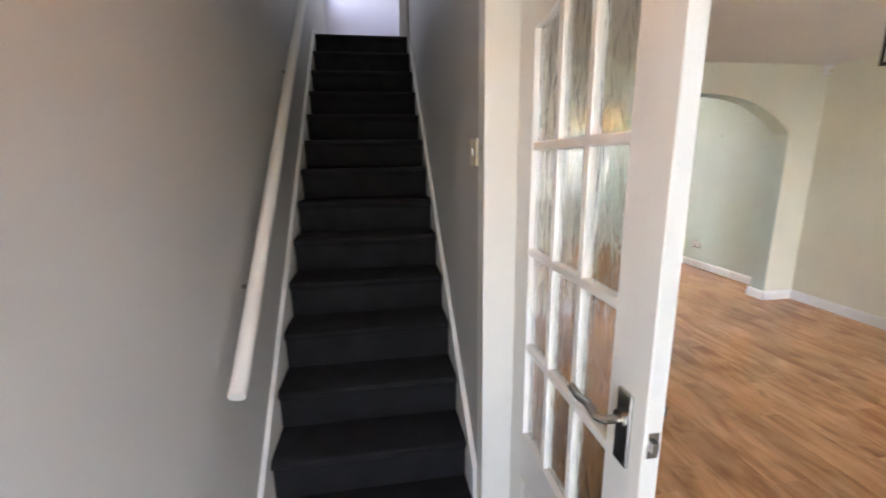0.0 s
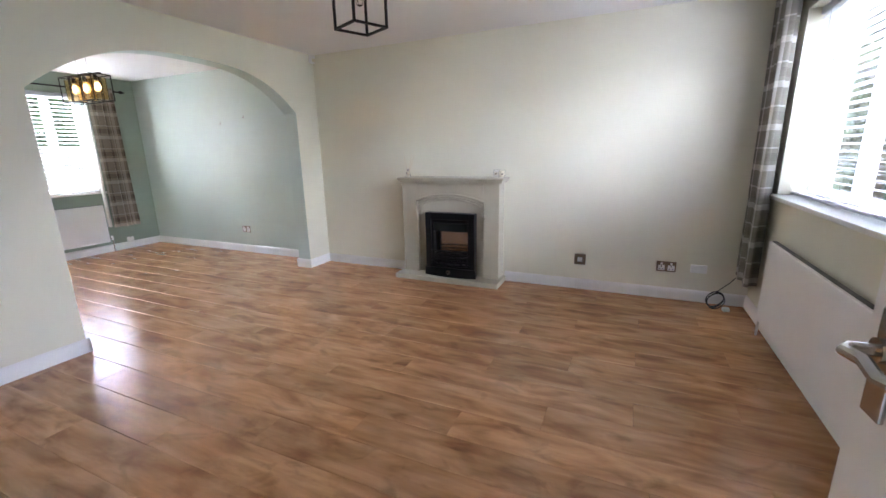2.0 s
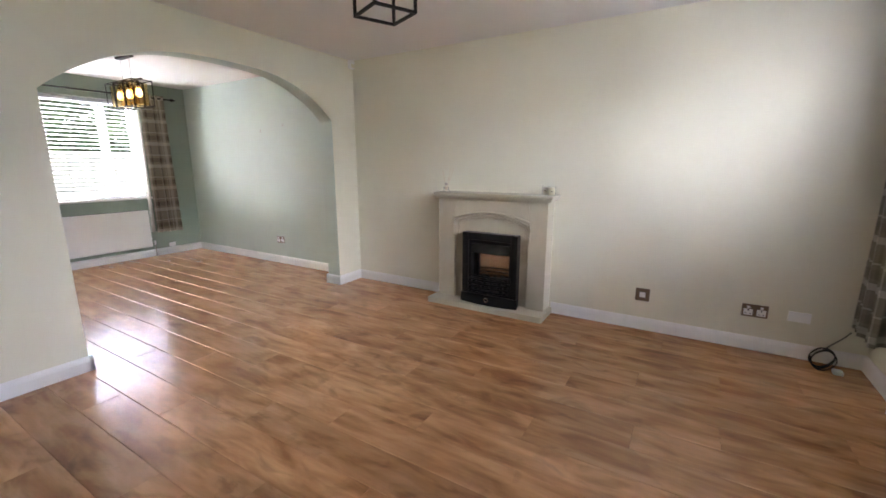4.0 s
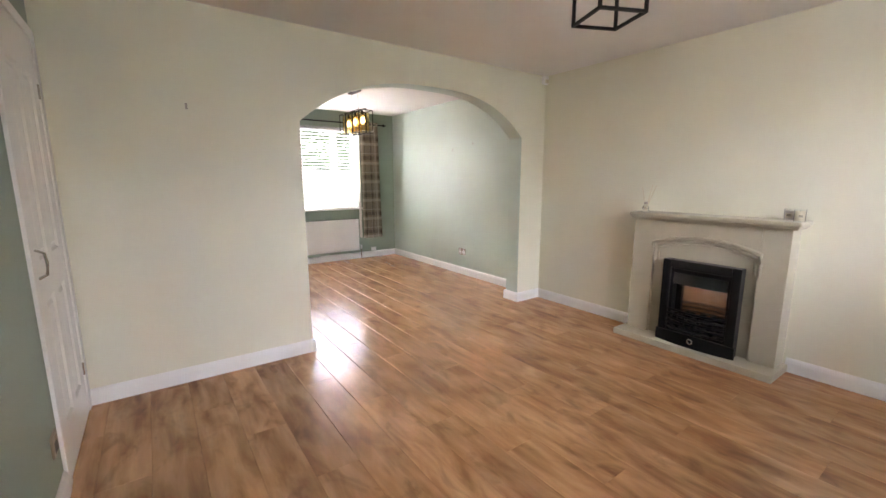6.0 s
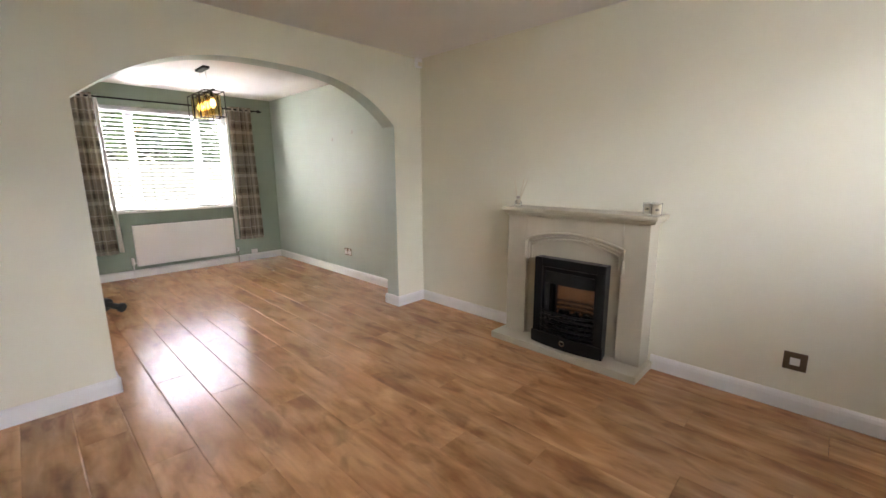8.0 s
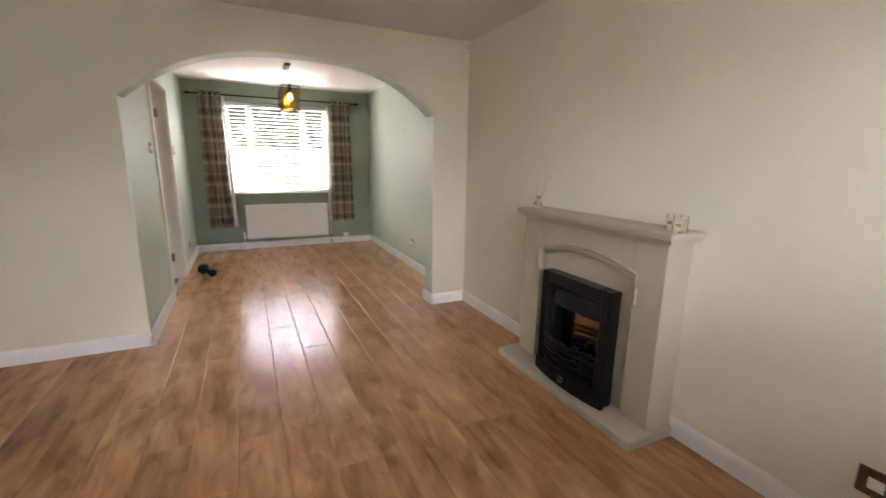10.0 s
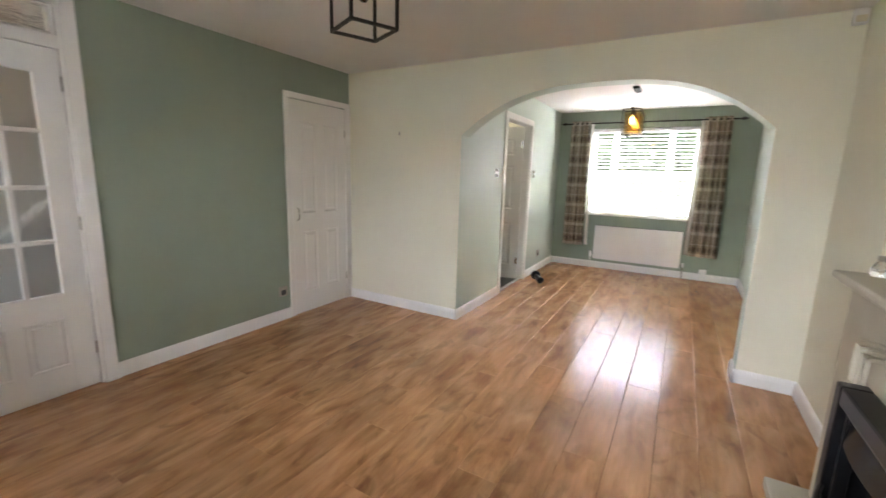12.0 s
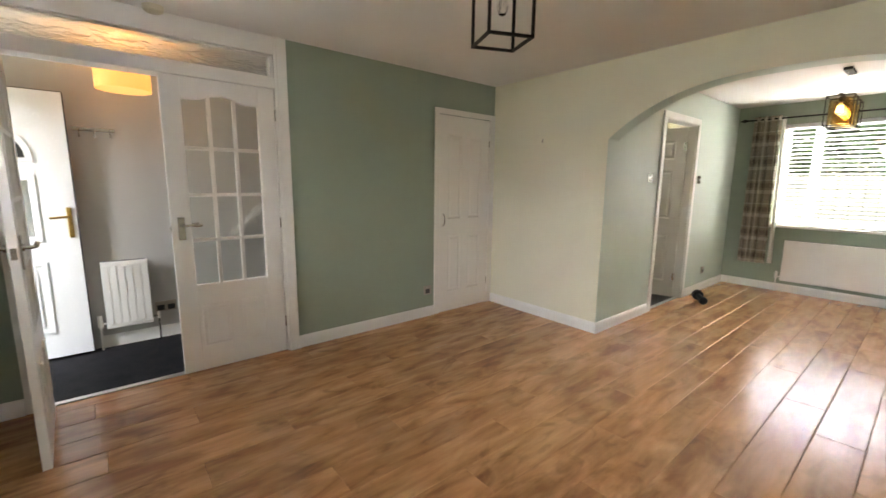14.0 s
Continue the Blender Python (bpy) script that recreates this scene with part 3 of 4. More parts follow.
def glazed_leaf(m, label, mirror=1):
    """A door leaf hinged at the origin, running along +x, with twelve panes over two panels."""
    W, T, HT = 0.693, 0.0175, 1.981
    gx0, gx1, gz0, gz1 = 0.115, 0.580, 0.615, 1.845
    d = thing("door", m, label, "door")
    bm = bm_new()
    box(bm, 0, -T, 0, gx0, T, HT, 0.002, 1)
    box(bm, gx1, -T, 0, W, T, HT, 0.002, 1)
    box(bm, gx0, -T, 0, gx1, T, gz0)
    n = 24
    xs = [gx0 + (gx1 - gx0) * k / n for k in range(n + 1)]

    def top(x):
        u = (x - (gx0 + gx1) / 2) / ((gx1 - gx0) / 2)
        return gz1 + 0.038 * math.cos(min(1, abs(u) / 0.62) * math.pi / 2) ** 1.2 if abs(u) < 0.62 else gz1

    grid = [[bm.verts.new((x, y, z)) for y in (-T, T) for z in (top(x), HT)] for x in xs]
    for a, b in zip(grid, grid[1:]):
        for i, j in ((0, 1), (2, 3), (0, 2), (1, 3)):
            bm.faces.new((a[i], a[j], b[j], b[i]))
    body = part("leaf", bm, GLOSS, d)
    w = (gx1 - gx0) / 3
    h = (gz1 - gz0) / 4
    for k in (1, 2):
        x = gx0 + k * w
        part("glazing_bar", boxes([(x - 0.012, -0.015, gz0, x + 0.012, 0.015, gz1 + 0.02)], 0.004), GLOSS, d)
    for k in (1, 2, 3):
        z = gz0 + k * h
        part("glazing_bar", boxes([(gx0, -0.0145, z - 0.012, gx1, 0.0145, z + 0.012)], 0.004), GLOSS, d)
    for i in range(3):
        for j in range(4):
            ztop = gz0 + (j + 1) * h - 0.01 + (0.045 if j == 3 else 0)
            p = part("pane", boxes([(gx0 + i * w + 0.008, -0.002, gz0 + j * h + 0.008, gx0 + (i + 1) * w - 0.008, 0.002, ztop)]), OBSCURE, d, "rippled obscure glass pane")
            p.visible_shadow = False
    for x0, x1 in ((0.130, 0.305), (0.375, 0.560)):
        for s in (-1, 1):
            bm = bm_new()
            for a, b, c in ((x0, x1, 0.0), ):
                y0, y1 = sorted((s * T, s * (T + 0.009)))
                for q in ((a, 0.17, b, 0.184), (a, 0.455, b, 0.469), (a, 0.184, a + 0.014, 0.455), (b - 0.014, 0.184, b, 0.455)):
                    box(bm, q[0], y0, q[1], q[2], y1, q[3], 0.002, 1)
                box(bm, a + 0.028, y0, 0.198, b - 0.028, y1, 0.441, 0.0024, 1)
            part("panel", bm, GLOSS, d)
    lever_handle(d, W - 0.055, 1.010, 1, -1)
    lever_handle(d, W - 0.055, 1.010, -1, -1)
    part("latch", boxes([(W, -0.010, 0.985, W + 0.0012, 0.010, 1.035), (W, -0.006, 1.0, W + 0.009, 0.006, 1.02)]), CHROME, d)
    for z in (0.2, 0.98, 1.76):
        bm = bm_new()
        rod(bm, (-0.004, mirror * 0.021, z), (-0.004, mirror * 0.021, z + 0.08), 0.006)
        part("hinge", bm, CHROME, d)
    return d


# closed leaf hinged at the far jamb; open leaf swung into the room
glazed_leaf(pose(XG - 0.019, DOOR_Y1 - 0.003, 0.006, 0, 0, -90), "closed white half-glazed door with twelve rippled panes", mirror=1)
glazed_leaf(pose(XG + 0.020, DOOR_Y0 + 0.022, 0.006, 0, 0, 3.0), "white half-glazed door standing open into the living room", mirror=-1)

fr = thing("door_frame", pose(0, 0, 0), "white painted double door frame with a long glazed fanlight", "door frame", kind="structure")
FX0, FX1 = XH - 0.012, XG + 0.012
part("jamb", boxes([(FX0, -0.038, 0, FX1, 0.038, H - 0.002)], 0.003), GLOSS, fr)
part("jamb", boxes([(FX0, 1.440, 0, FX1, 1.518, H - 0.002)], 0.003), GLOSS, fr)
part("transom", boxes([(FX0, 0.038, 1.990, FX1, 1.440, 2.062)], 0.003), GLOSS, fr)
part("head", boxes([(FX0, 0.038, 2.218, FX1, 1.440, H - 0.002)], 0.003), GLOSS, fr)
part("bead", boxes([(XG - 0.028, 1.417, 2.064, XG - 0.004, 1.438, 2.216), (XG - 0.028, 0.040, 2.064, XG - 0.004, 0.060, 2.216), (XG - 0.028, 0.060, 2.064, XG - 0.006, 1.417, 2.076), (XG - 0.028, 0.060, 2.204, XG - 0.006, 1.417, 2.216)], 0.002), GLOSS, fr)
pn = part("fanlight_pane", boxes([(XG - 0.038, 0.042, 2.064, XG - 0.032, 1.436, 2.216)]), REEDED, fr, "streaky textured fanlight glass")
pn.visible_shadow = False
part("architrave", boxes([(XG + 0.0125, 1.460, 0, XG + 0.024, 1.530, H - 0.004)], 0.003), GLOSS, fr)
part("plinth_block", boxes([(XG + 0.0125, 1.454, 0, XG + 0.034, 1.538, 0.02)], 0.003), GLOSS, fr)
solid("threshold_strip", boxes([(XG - 0.055, 0.040, 0.0, XG - 0.012, 1.438, 0.008)], 0.002), ALU, "pale metal strip between carpet and laminate", "threshold")


def panel_leaf(m, W, HT, panels, label, name="door"):
    """A moulded door leaf along +x from its hinge; panels are (x0, z0, x1, z1)."""
    d = thing(name, m, label, "door")
    bm = bm_new()
    us = [0, W] + [c for p in panels for c in (p[0], p[2])]
    vs = [0, HT] + [c for p in panels for c in (p[1], p[3])]
    faces = slab(bm, us, vs, -0.0175, 0.0175, lambda u, v, w: (u, w, v))
    us, vs = sorted(set(us)), sorted(set(vs))
    bmesh.ops.recalc_face_normals(bm, faces=bm.faces[:])
    for p in panels:
        sel = [f for (i, j, w), f in faces.items() if p[0] - 1e-6 <= us[i] < p[2] - 1e-6 and p[1] - 1e-6 <= vs[j] < p[3] - 1e-6]
        for s in (0, 1):
            reg = [f for f in sel if (f.calc_center_median().y > 0) == bool(s)]
            for th, dp in ((0.006, 0.0), (0.012, -0.010), (0.012, 0.0), (0.018, 0.007)):
                bmesh.ops.inset_region(bm, faces=reg, thickness=th, depth=dp, use_even_offset=True)
    part("leaf", bm, GLOSS, d)
    return d


def door_trim(name, label, rows):
    f = thing(name, pose(0, 0, 0), label, "door frame", kind="structure")
    for n, r in rows:
        part(n, boxes([r], 0.004), GLOSS, f)
    return f


# cupboard under the stairs
cup = panel_leaf(pose(XG - 0.008, 3.663, 0.006, 0, 0, -90), 0.682, 1.978,
                 [(0.11, 0.20, 0.30, 0.80), (0.385, 0.20, 0.575, 0.80), (0.11, 0.96, 0.30, 1.80), (0.385, 0.96, 0.575, 1.80)],
                 "closed white four-panel moulded cupboard door in the green wall")
bm = bm_new()
tube(bm, [(0.637, 0.018, 0.90), (0.637, 0.045, 0.915), (0.637, 0.05, 0.96), (0.637, 0.045, 1.005), (0.637, 0.018, 1.02)], 0.006, 8)
part("pull_handle", bm, CHROME, cup, "small chrome bow handle", smooth=True)
for z in (0.22, 1.70):
    part("hinge", rod(bm_new(), (0.002, 0.021, z), (0.002, 0.021, z + 0.07), 0.005), CHROME, cup)
door_trim("cupboard_door_frame", "white painted architrave round the cupboard door",
          [("architrave", (XG + 0.001, 2.920, 0, XG + 0.016, 2.976, 1.992)), ("architrave", (XG + 0.001, 3.670, 0, XG + 0.016, YA - 0.001, 1.992)), ("architrave", (XG + 0.001, 2.920, 1.993, XG + 0.016, YA - 0.001, 2.045)),
           ("lining", (XG - 0.09, 2.966, 0, XG - 0.03, 2.978, 1.99)), ("lining", (XG - 0.09, 3.667, 0, XG - 0.03, 3.679, 1.99))])
solid("cupboard_back", boxes([(XG - 0.11, 2.96, 0, XG - 0.09, 3.735, 2.03)]), GREY, "plain back behind the cupboard door", "panel", kind="structure")

# kitchen door, swung back into the kitchen
six = [(0.10, 0.18, 0.335, 0.76), (0.425, 0.18, 0.66, 0.76), (0.10, 0.93, 0.335, 1.50), (0.425, 0.93, 0.66, 1.50), (0.10, 1.62, 0.335, 1.84), (0.425, 1.62, 0.66, 1.84)]
kd = panel_leaf(pose(XL - 0.075, 5.610, 0.006, 0, 0, 196), 0.76, 1.978, six, "white six-panel door standing open into the kitchen")
lever_handle(kd, 0.70, 0.98, 1, -1)
lever_handle(kd, 0.70, 0.98, -1, -1)
for z in (0.2, 1.72):
    part("hinge", boxes([(-0.004, 0.0176, z, 0.03, 0.0215, z + 0.09)]), CHROME, kd)
door_trim("kitchen_door_frame", "white painted lining and architrave of the kitchen doorway",
          [("lining", (XL - 0.105, 4.802, 0, XL + 0.004, 4.828, 1.992)), ("lining", (XL - 0.105, 5.632, 0, XL + 0.004, 5.658, 1.992)), ("lining", (XL - 0.105, 4.802, 1.993, XL + 0.004, 5.658, 2.026)),
           ("architrave", (XL + 0.0045, 4.750, 0, XL + 0.020, 4.818, 1.998)), ("architrave", (XL + 0.0045, 5.642, 0, XL + 0.020, 5.710, 1.998)), ("architrave", (XL + 0.0045, 4.750, 1.999, XL + 0.020, 5.710, 2.066))])
solid("threshold_strip", boxes([(XL - 0.055, 4.829, 0, XL - 0.015, 5.631, 0.007)], 0.002), ALU, "pale metal strip in the kitchen doorway", "threshold")

# front door, open against the hall wall
fd = thing("front_door", pose(-0.375, -0.56, 0.022, 0, 0, 90) @ Matrix.Scale(0.955, 4), "white panelled front door with a fan window standing open", "door")
bm = bm_new()
slab(bm, [0, 0.85, 0.24, 0.61], [0, 2.0, 0.95, 1.36], -0.024, 0.024, lambda u, v, w: (u, w, v), [(0.24, 0.95, 0.61, 1.36)])
part("leaf", bm, UPVC, fd)
part("edge_seal", boxes([(0.8505, -0.026, 0.0, 0.857, 0.010, 2.0)]), DARKPL, fd, "dark rubber seal and lock strip")
part("edge_seal", boxes([(0.0, -0.02, 2.0005, 0.85, 0.015, 2.006)]), DARKPL, fd)
for s in (-1, 1):
    y0, y1 = sorted((s * 0.0245, s * 0.034))
    part("glazing_frame", boxes([(0.20, y0, 0.91, 0.24, y1, 1.40), (0.61, y0, 0.91, 0.65, y1, 1.40), (0.2405, y0, 0.91, 0.6095, y1, 0.95), (0.2405, y0, 1.36, 0.6095, y1, 1.40)], 0.004), UPVC, fd)
    bm = bm_new()
    for k in range(16):
        a0, a1 = math.pi * k / 16, math.pi * (k + 1) / 16
        vs = []
        for y in (y0, y1):
            for r, a in ((0.19, a0), (0.23, a0), (0.23, a1), (0.19, a1)):
                vs.append(bm.verts.new((0.425 + r * math.cos(a), y, 1.52 + r * math.sin(a))))
        for f in ((0, 1, 2, 3), (4, 5, 6, 7), (0, 1, 5, 4), (1, 2, 6, 5), (2, 3, 7, 6), (3, 0, 4, 7)):
            bm.faces.new([vs[i] for i in f])
    box(bm, 0.195, y0, 1.49, 0.655, y1, 1.52, 0.003, 1)
    part("fan_moulding", bm, UPVC, fd)
    bm = bm_new()
    n = 14
    ring = [(0.425 + 0.188 * math.cos(math.pi * k / n), 1.522 + 0.188 * math.sin(math.pi * k / n)) for k in range(n + 1)]
    a = [bm.verts.new((x, s * 0.0245, z)) for x, z in ring]
    b = [bm.verts.new((x, s * 0.0275, z)) for x, z in ring]
    bm.faces.new(a), bm.faces.new(b)
    for i in range(n + 1):
        j = (i + 1) % (n + 1)
        bm.faces.new((a[i], a[j], b[j], b[i]))
    part("fan_pane", bm, DARKPL, fd, "dark leaded fan light")
    part("panel", boxes([(0.20, y0, 0.20, 0.225, y1, 0.75), (0.625, y0, 0.20, 0.65, y1, 0.75), (0.2255, y0, 0.20, 0.6245, y1, 0.225), (0.2255, y0, 0.725, 0.6245, y1, 0.75), (0.26, y0, 0.26, 0.59, y1 - 0.003 * (s > 0), 0.69)], 0.004), UPVC, fd)
pn = part("pane", boxes([(0.24, -0.006, 0.95, 0.61, 0.006, 1.36)]), OBSCURE, fd, "obscure glass pane")
hp = part("door_handle", boxes([(0.795, -0.036, 0.93, 0.825, -0.0245, 1.16)], 0.004), BRASS, fd, "brass lever handle on a long plate")
part("lever", tube(bm_new(), [(0.81, -0.034, 1.09), (0.81, -0.07, 1.09), (0.79, -0.078, 1.09), (0.70, -0.078, 1.085)], 0.009, 10), BRASS, hp, smooth=True)
door_trim("front_door_frame", "white upvc frame of the open front doorway",
          [("jamb", (-0.438, -0.68, 0, -0.412, -0.60, 2.04)), ("jamb", (0.327, -0.68, 0, 0.353, -0.60, 2.04)), ("head", (-0.412, -0.68, 1.99, 0.327, -0.60, 2.045)), ("sill", (-0.412, -0.72, -0.02, 0.327, -0.60, 0.02))])


# ---- windows, blinds, curtains ----
def window(name, x0, x1, z0, z1, y, inward, mullions, label):
    """A upvc window in an opening along x; the room lies towards inward (+1 or -1 along y)."""
    w = thing(name, pose(0, 0, 0), label, "window", kind="structure")
    f = 0.06
    ya, yb = sorted((y, y - inward * 0.07))
    for r in ((x0, ya, z0, x0 + f, yb, z1), (x1 - f, ya, z0, x1, yb, z1), (x0 + f, ya, z0, x1 - f, yb, z0 + f), (x0 + f, ya, z1 - f, x1 - f, yb, z1)):
        part("window_frame", boxes([r], 0.006), UPVC, w)
    edges = [x0 + f] + list(mullions) + [x1 - f]
    for m in mullions:
        part("mullion", boxes([(m - 0.04, ya + 0.002, z0 + f, m + 0.04, yb - 0.002, z1 - f)], 0.006), UPVC, w)
    for a, b in zip(edges, edges[1:]):
        p = part("pane", boxes([(a, (ya + yb) / 2 - 0.004, z0 + f, b, (ya + yb) / 2 + 0.004, z1 - f)]), PANE, w)
        p.visible_shadow = False
        q = 0.022
        part("sash", boxes([(a, ya + 0.008, z0 + f, a + q, yb - 0.008, z1 - f), (b - q, ya + 0.008, z0 + f, b, yb - 0.008, z1 - f)], 0.004), UPVC, w)
    return w


def blind(x0, x1, z0, z1, y, tilt, label, pitch=0.042):
    b = thing("venetian_blind", pose(0, y, 0), label, "blind")
    part("head_rail", boxes([(x0, -0.028, z1 - 0.045, x1, 0.028, z1)], 0.003), SLAT, b)
    part("bottom_rail", boxes([(x0, -0.024, z0, x1, 0.024, z0 + 0.014)], 0.004), SLAT, b)
    bm = bm_new()
    n = 5
    hw = 0.025
    top, bot = [], []
    for k in range(n + 1):
        s = -1 + 2 * k / n
        c = 0.0035 * (1 - s * s)
        for x in (x0 + 0.004, x1 - 0.004):
            top.append(bm.verts.new((x, s * hw, c + 0.0008)))
            bot.append(bm.verts.new((x, s * hw, c - 0.0008)))
    for k in range(n):
        i = 2 * k
        bm.faces.new((top[i], top[i + 1], top[i + 3], top[i + 2]))
        bm.faces.new((bot[i], bot[i + 2], bot[i + 3], bot[i + 1]))
    bm.faces.new((top[0], bot[0], bot[1], top[1]))
    bm.faces.new((top[-2], top[-1], bot[-1], bot[-2]))
    me = mesh_from("slat", bm, SLAT)
    z = z0 + 0.035
    while z < z1 - 0.06:
        s = new("slat", me)
        s.parent = b
        s.matrix_basis = pose(0, 0, z, tilt, 0, 0)
        z += pitch
    for x in (x0 + 0.15, (x0 + x1) / 2, x1 - 0.15):
        for d in (-0.026, 0.026):
            part("cord", rod(bm_new(), (x, d, z0 + 0.01), (x, d, z1 - 0.04), 0.0012, seg=5), CORD, b)
    return b


def curtain(m, width, z0, z1, folds, flare, label, seed, cloth=None, lined=0):
    """A pleated hanging, along +x, with eyelets at the top."""
    rnd = random.Random(seed)
    c = thing("curtain", m, label, "curtain", group="tartan curtains")
    bm = bm_new()
    uvl = bm.loops.layers.uv.new("UVMap")
    nu, nv = folds * 14, 26
    ph = [rnd.uniform(-0.5, 0.5) for _ in range(folds + 1)]
    rows = []
    for j in range(nv + 1):
        t = j / nv
        z = z1 + (z0 - z1) * t
        w = width * (1 + flare * t)
        row, arc, last = [], 0.0, None
        for i in range(nu + 1):
            s = i / nu
            k = s * folds
            a = 2 * math.pi * k + 0.5 * t * ph[int(min(k, folds - 1))] + 0.25 * math.sin(3 * t + ph[0] * 4)
            p = Vector((w * s + 0.012 * math.sin(2 * a) * t, 0.045 * math.sin(a) * (1 - 0.12 * t) + 0.012 * t * math.sin(a * 0.5 + seed), z))
            arc += (p - last).length if last is not None else 0
            last = p
            row.append((bm.verts.new(p), arc))
        rows.append(row)
    ref = rows[0]
    for a, b in zip(rows, rows[1:]):
        for i in range(nu):
            f = bm.faces.new((a[i][0], a[i + 1][0], b[i + 1][0], b[i][0]))
            for lp, u in zip(f.loops, (ref[i][1], ref[i + 1][1], ref[i + 1][1], ref[i][1])):
                lp[uvl].uv = (u, lp.vert.co.z)
    cl = part("cloth", bm, cloth or PLAID, c, smooth=True)
    so = cl.modifiers.new("thickness", "SOLIDIFY")
    so.thickness = 0.003
    if lined:
        bm = bm_new()
        rows = []
        for j in range(15):
            t = j / 14
            e = width * (1 + flare * t) if lined > 0 else 0.0
            rows.append([bm.verts.new((e + lined * (0.008 + (0.034 + 0.014 * t) * i / 6), 0.018 * math.sin(i * 1.1 + 0.6 * t) + 0.02, z1 - 0.02 + (z0 + 0.03 - z1) * t)) for i in range(7)])
        for p, q in zip(rows, rows[1:]):
            for i in range(6):
                bm.faces.new((p[i], p[i + 1], q[i + 1], q[i]))
        ln = part("lining", bm, LINING, c, "cream lining showing at the inner edge", smooth=True)
        ln.modifiers.new("thickness", "SOLIDIFY").thickness = 0.002
    for k in range(folds):
        x = width * (k + 0.5) / folds
        ring = [(x + 0.0 * q, 0.026 * math.cos(q * math.pi / 6), z1 - 0.045 + 0.026 * math.sin(q * math.pi / 6)) for q in range(13)]
        part("eyelet", tube(bm_new(), ring, 0.004, 6), STEEL, c)
    return c


def curtain_pole(x0, x1, y, z, wall_y, label):
    p = thing("curtain_pole", pose(0, 0, 0), label, "curtain pole")
    part("pole", rod(bm_new(), (x0, y, z), (x1, y, z), 0.0095, seg=14), BLACK, p, smooth=True)
    for x, s in ((x0, -1), (x1, 1)):
        bm = bm_new()
        rod(bm, (x, y, z), (x + s * 0.03, y, z), 0.008, 0.024, 8)
        rod(bm, (x + s * 0.03, y, z), (x + s * 0.085, y, z), 0.024, 0.002, 8)
        part("finial", bm, BLACK, p)
    for x in (x0 + 0.03, x1 - 0.03):
        part("bracket", rod(bm_new(), (x, wall_y, z), (x, y, z), 0.007), BLACK, p)
    return p


window("window_1", 2.29, 3.76, 0.84, 2.10, YD + 0.13, -1, (2.64, 3.38), "white upvc dining window with three lights")
solid("window_sill", boxes([(2.22, YD - 0.035, 0.815, 3.83, YD + 0.10, 0.842)], 0.005), GLOSS, "white painted sill under the dining window", "window sill", kind="structure")
blind(2.305, 3.745, 0.85, 2.095, YD + 0.075, -12, "white venetian blind lowered in the dining window, slats open", 0.05)
curtain(pose(2.02, YD - 0.085, 0), 0.28, 0.34, 2.20, 4, 0.10, "brown and cream tartan curtain drawn aside by the dining window", 2, lined=1)
curtain(pose(3.74, YD - 0.085, 0), 0.30, 0.34, 2.20, 4, 0.12, "brown and cream tartan curtain drawn aside by the dining window", 5, lined=-1)
curtain_pole(1.95, 4.12, YD - 0.085, 2.165, YD, "black metal curtain pole with pointed finials over the dining window")

window("window_2", 1.45, 4.05, 0.95, 2.12, YF - 0.16, 1, (2.05, 2.75, 3.42), "wide white upvc front window looking on to trees")
solid("window_sill", boxes([(1.40, YF - 0.155, 0.925, 4.10, YF + 0.045, 0.952)], 0.005), GLOSS, "white painted sill under the front window", "window sill", kind="structure")
blind(1.47, 4.035, 0.96, 2.115, YF - 0.09, 6, "white venetian blind lowered in the front window, slats level")
curtain(pose(3.97, YF + 0.085, 0), 0.34, 0.28, 2.24, 4, 0.02, "grey and cream tartan curtain drawn aside by the front window", 8, PLAID_GREY)
curtain(pose(1.20, YF + 0.085, 0), 0.27, 0.28, 2.24, 4, 0.02, "grey and cream tartan curtain drawn aside by the front window", 11, PLAID_GREY)
curtain_pole(1.14, 4.26, YF + 0.085, 2.205, YF, "black metal curtain pole over the front window")


# ---- radiators ----
def radiator(m, w, z0, z1, label, ribs=0, depth=0.05):
    """A panel radiator against a wall at local y = 0, facing -y, from x = 0 to w."""
    r = thing("radiator", m, label, "radiator")
    y0, y1 = -0.035 - depth, -0.035
    part("panel", boxes([(0, y0, z0, w, y1, z1)], 0.008), RADW, r)
    if ribs:
        for k in range(ribs):
            x = w * (k + 0.5) / ribs
            part("rib", boxes([(x - w / ribs * 0.43, y0 - 0.005, z0 + 0.03, x + w / ribs * 0.43, y0 + 0.002, z1 - 0.03)], 0.006), RADW, r)
    part("top_grille", boxes([(0.012, y0 + 0.014, z1 - 0.002, w - 0.012, y1 - 0.010, z1 + 0.0025)]), DARKPL, r, "dark slotted top grille")
    for x in (0.12, w - 0.15):
        part("bracket", boxes([(x, y1, z0 + 0.05, x + 0.03, 0, z1 - 0.05)]), RADW, r)
    for x, s, trv in ((0, -1, True), (w, 1, False)):
        bm = bm_new()
        tube(bm, [(x, y0 + 0.025, z0 + 0.045), (x + s * 0.03, y0 + 0.025, z0 + 0.045), (x + s * 0.04, y0 + 0.025, z0 + 0.035), (x + s * 0.04, y0 + 0.025, 0.0)], 0.0075, 8)
        part("pipe", bm, CHROME if not trv else RADW, r, smooth=True)
        bm = bm_new()
        rod(bm, (x + s * 0.04, y0 + 0.025, z0 + 0.02), (x + s * 0.04, y0 + 0.025, z0 + (0.11 if trv else 0.075)), 0.018 if trv else 0.012, 0.015 if trv else 0.012, 14)
        part("valve", bm, PLASTIC, r, smooth=True)
    return r


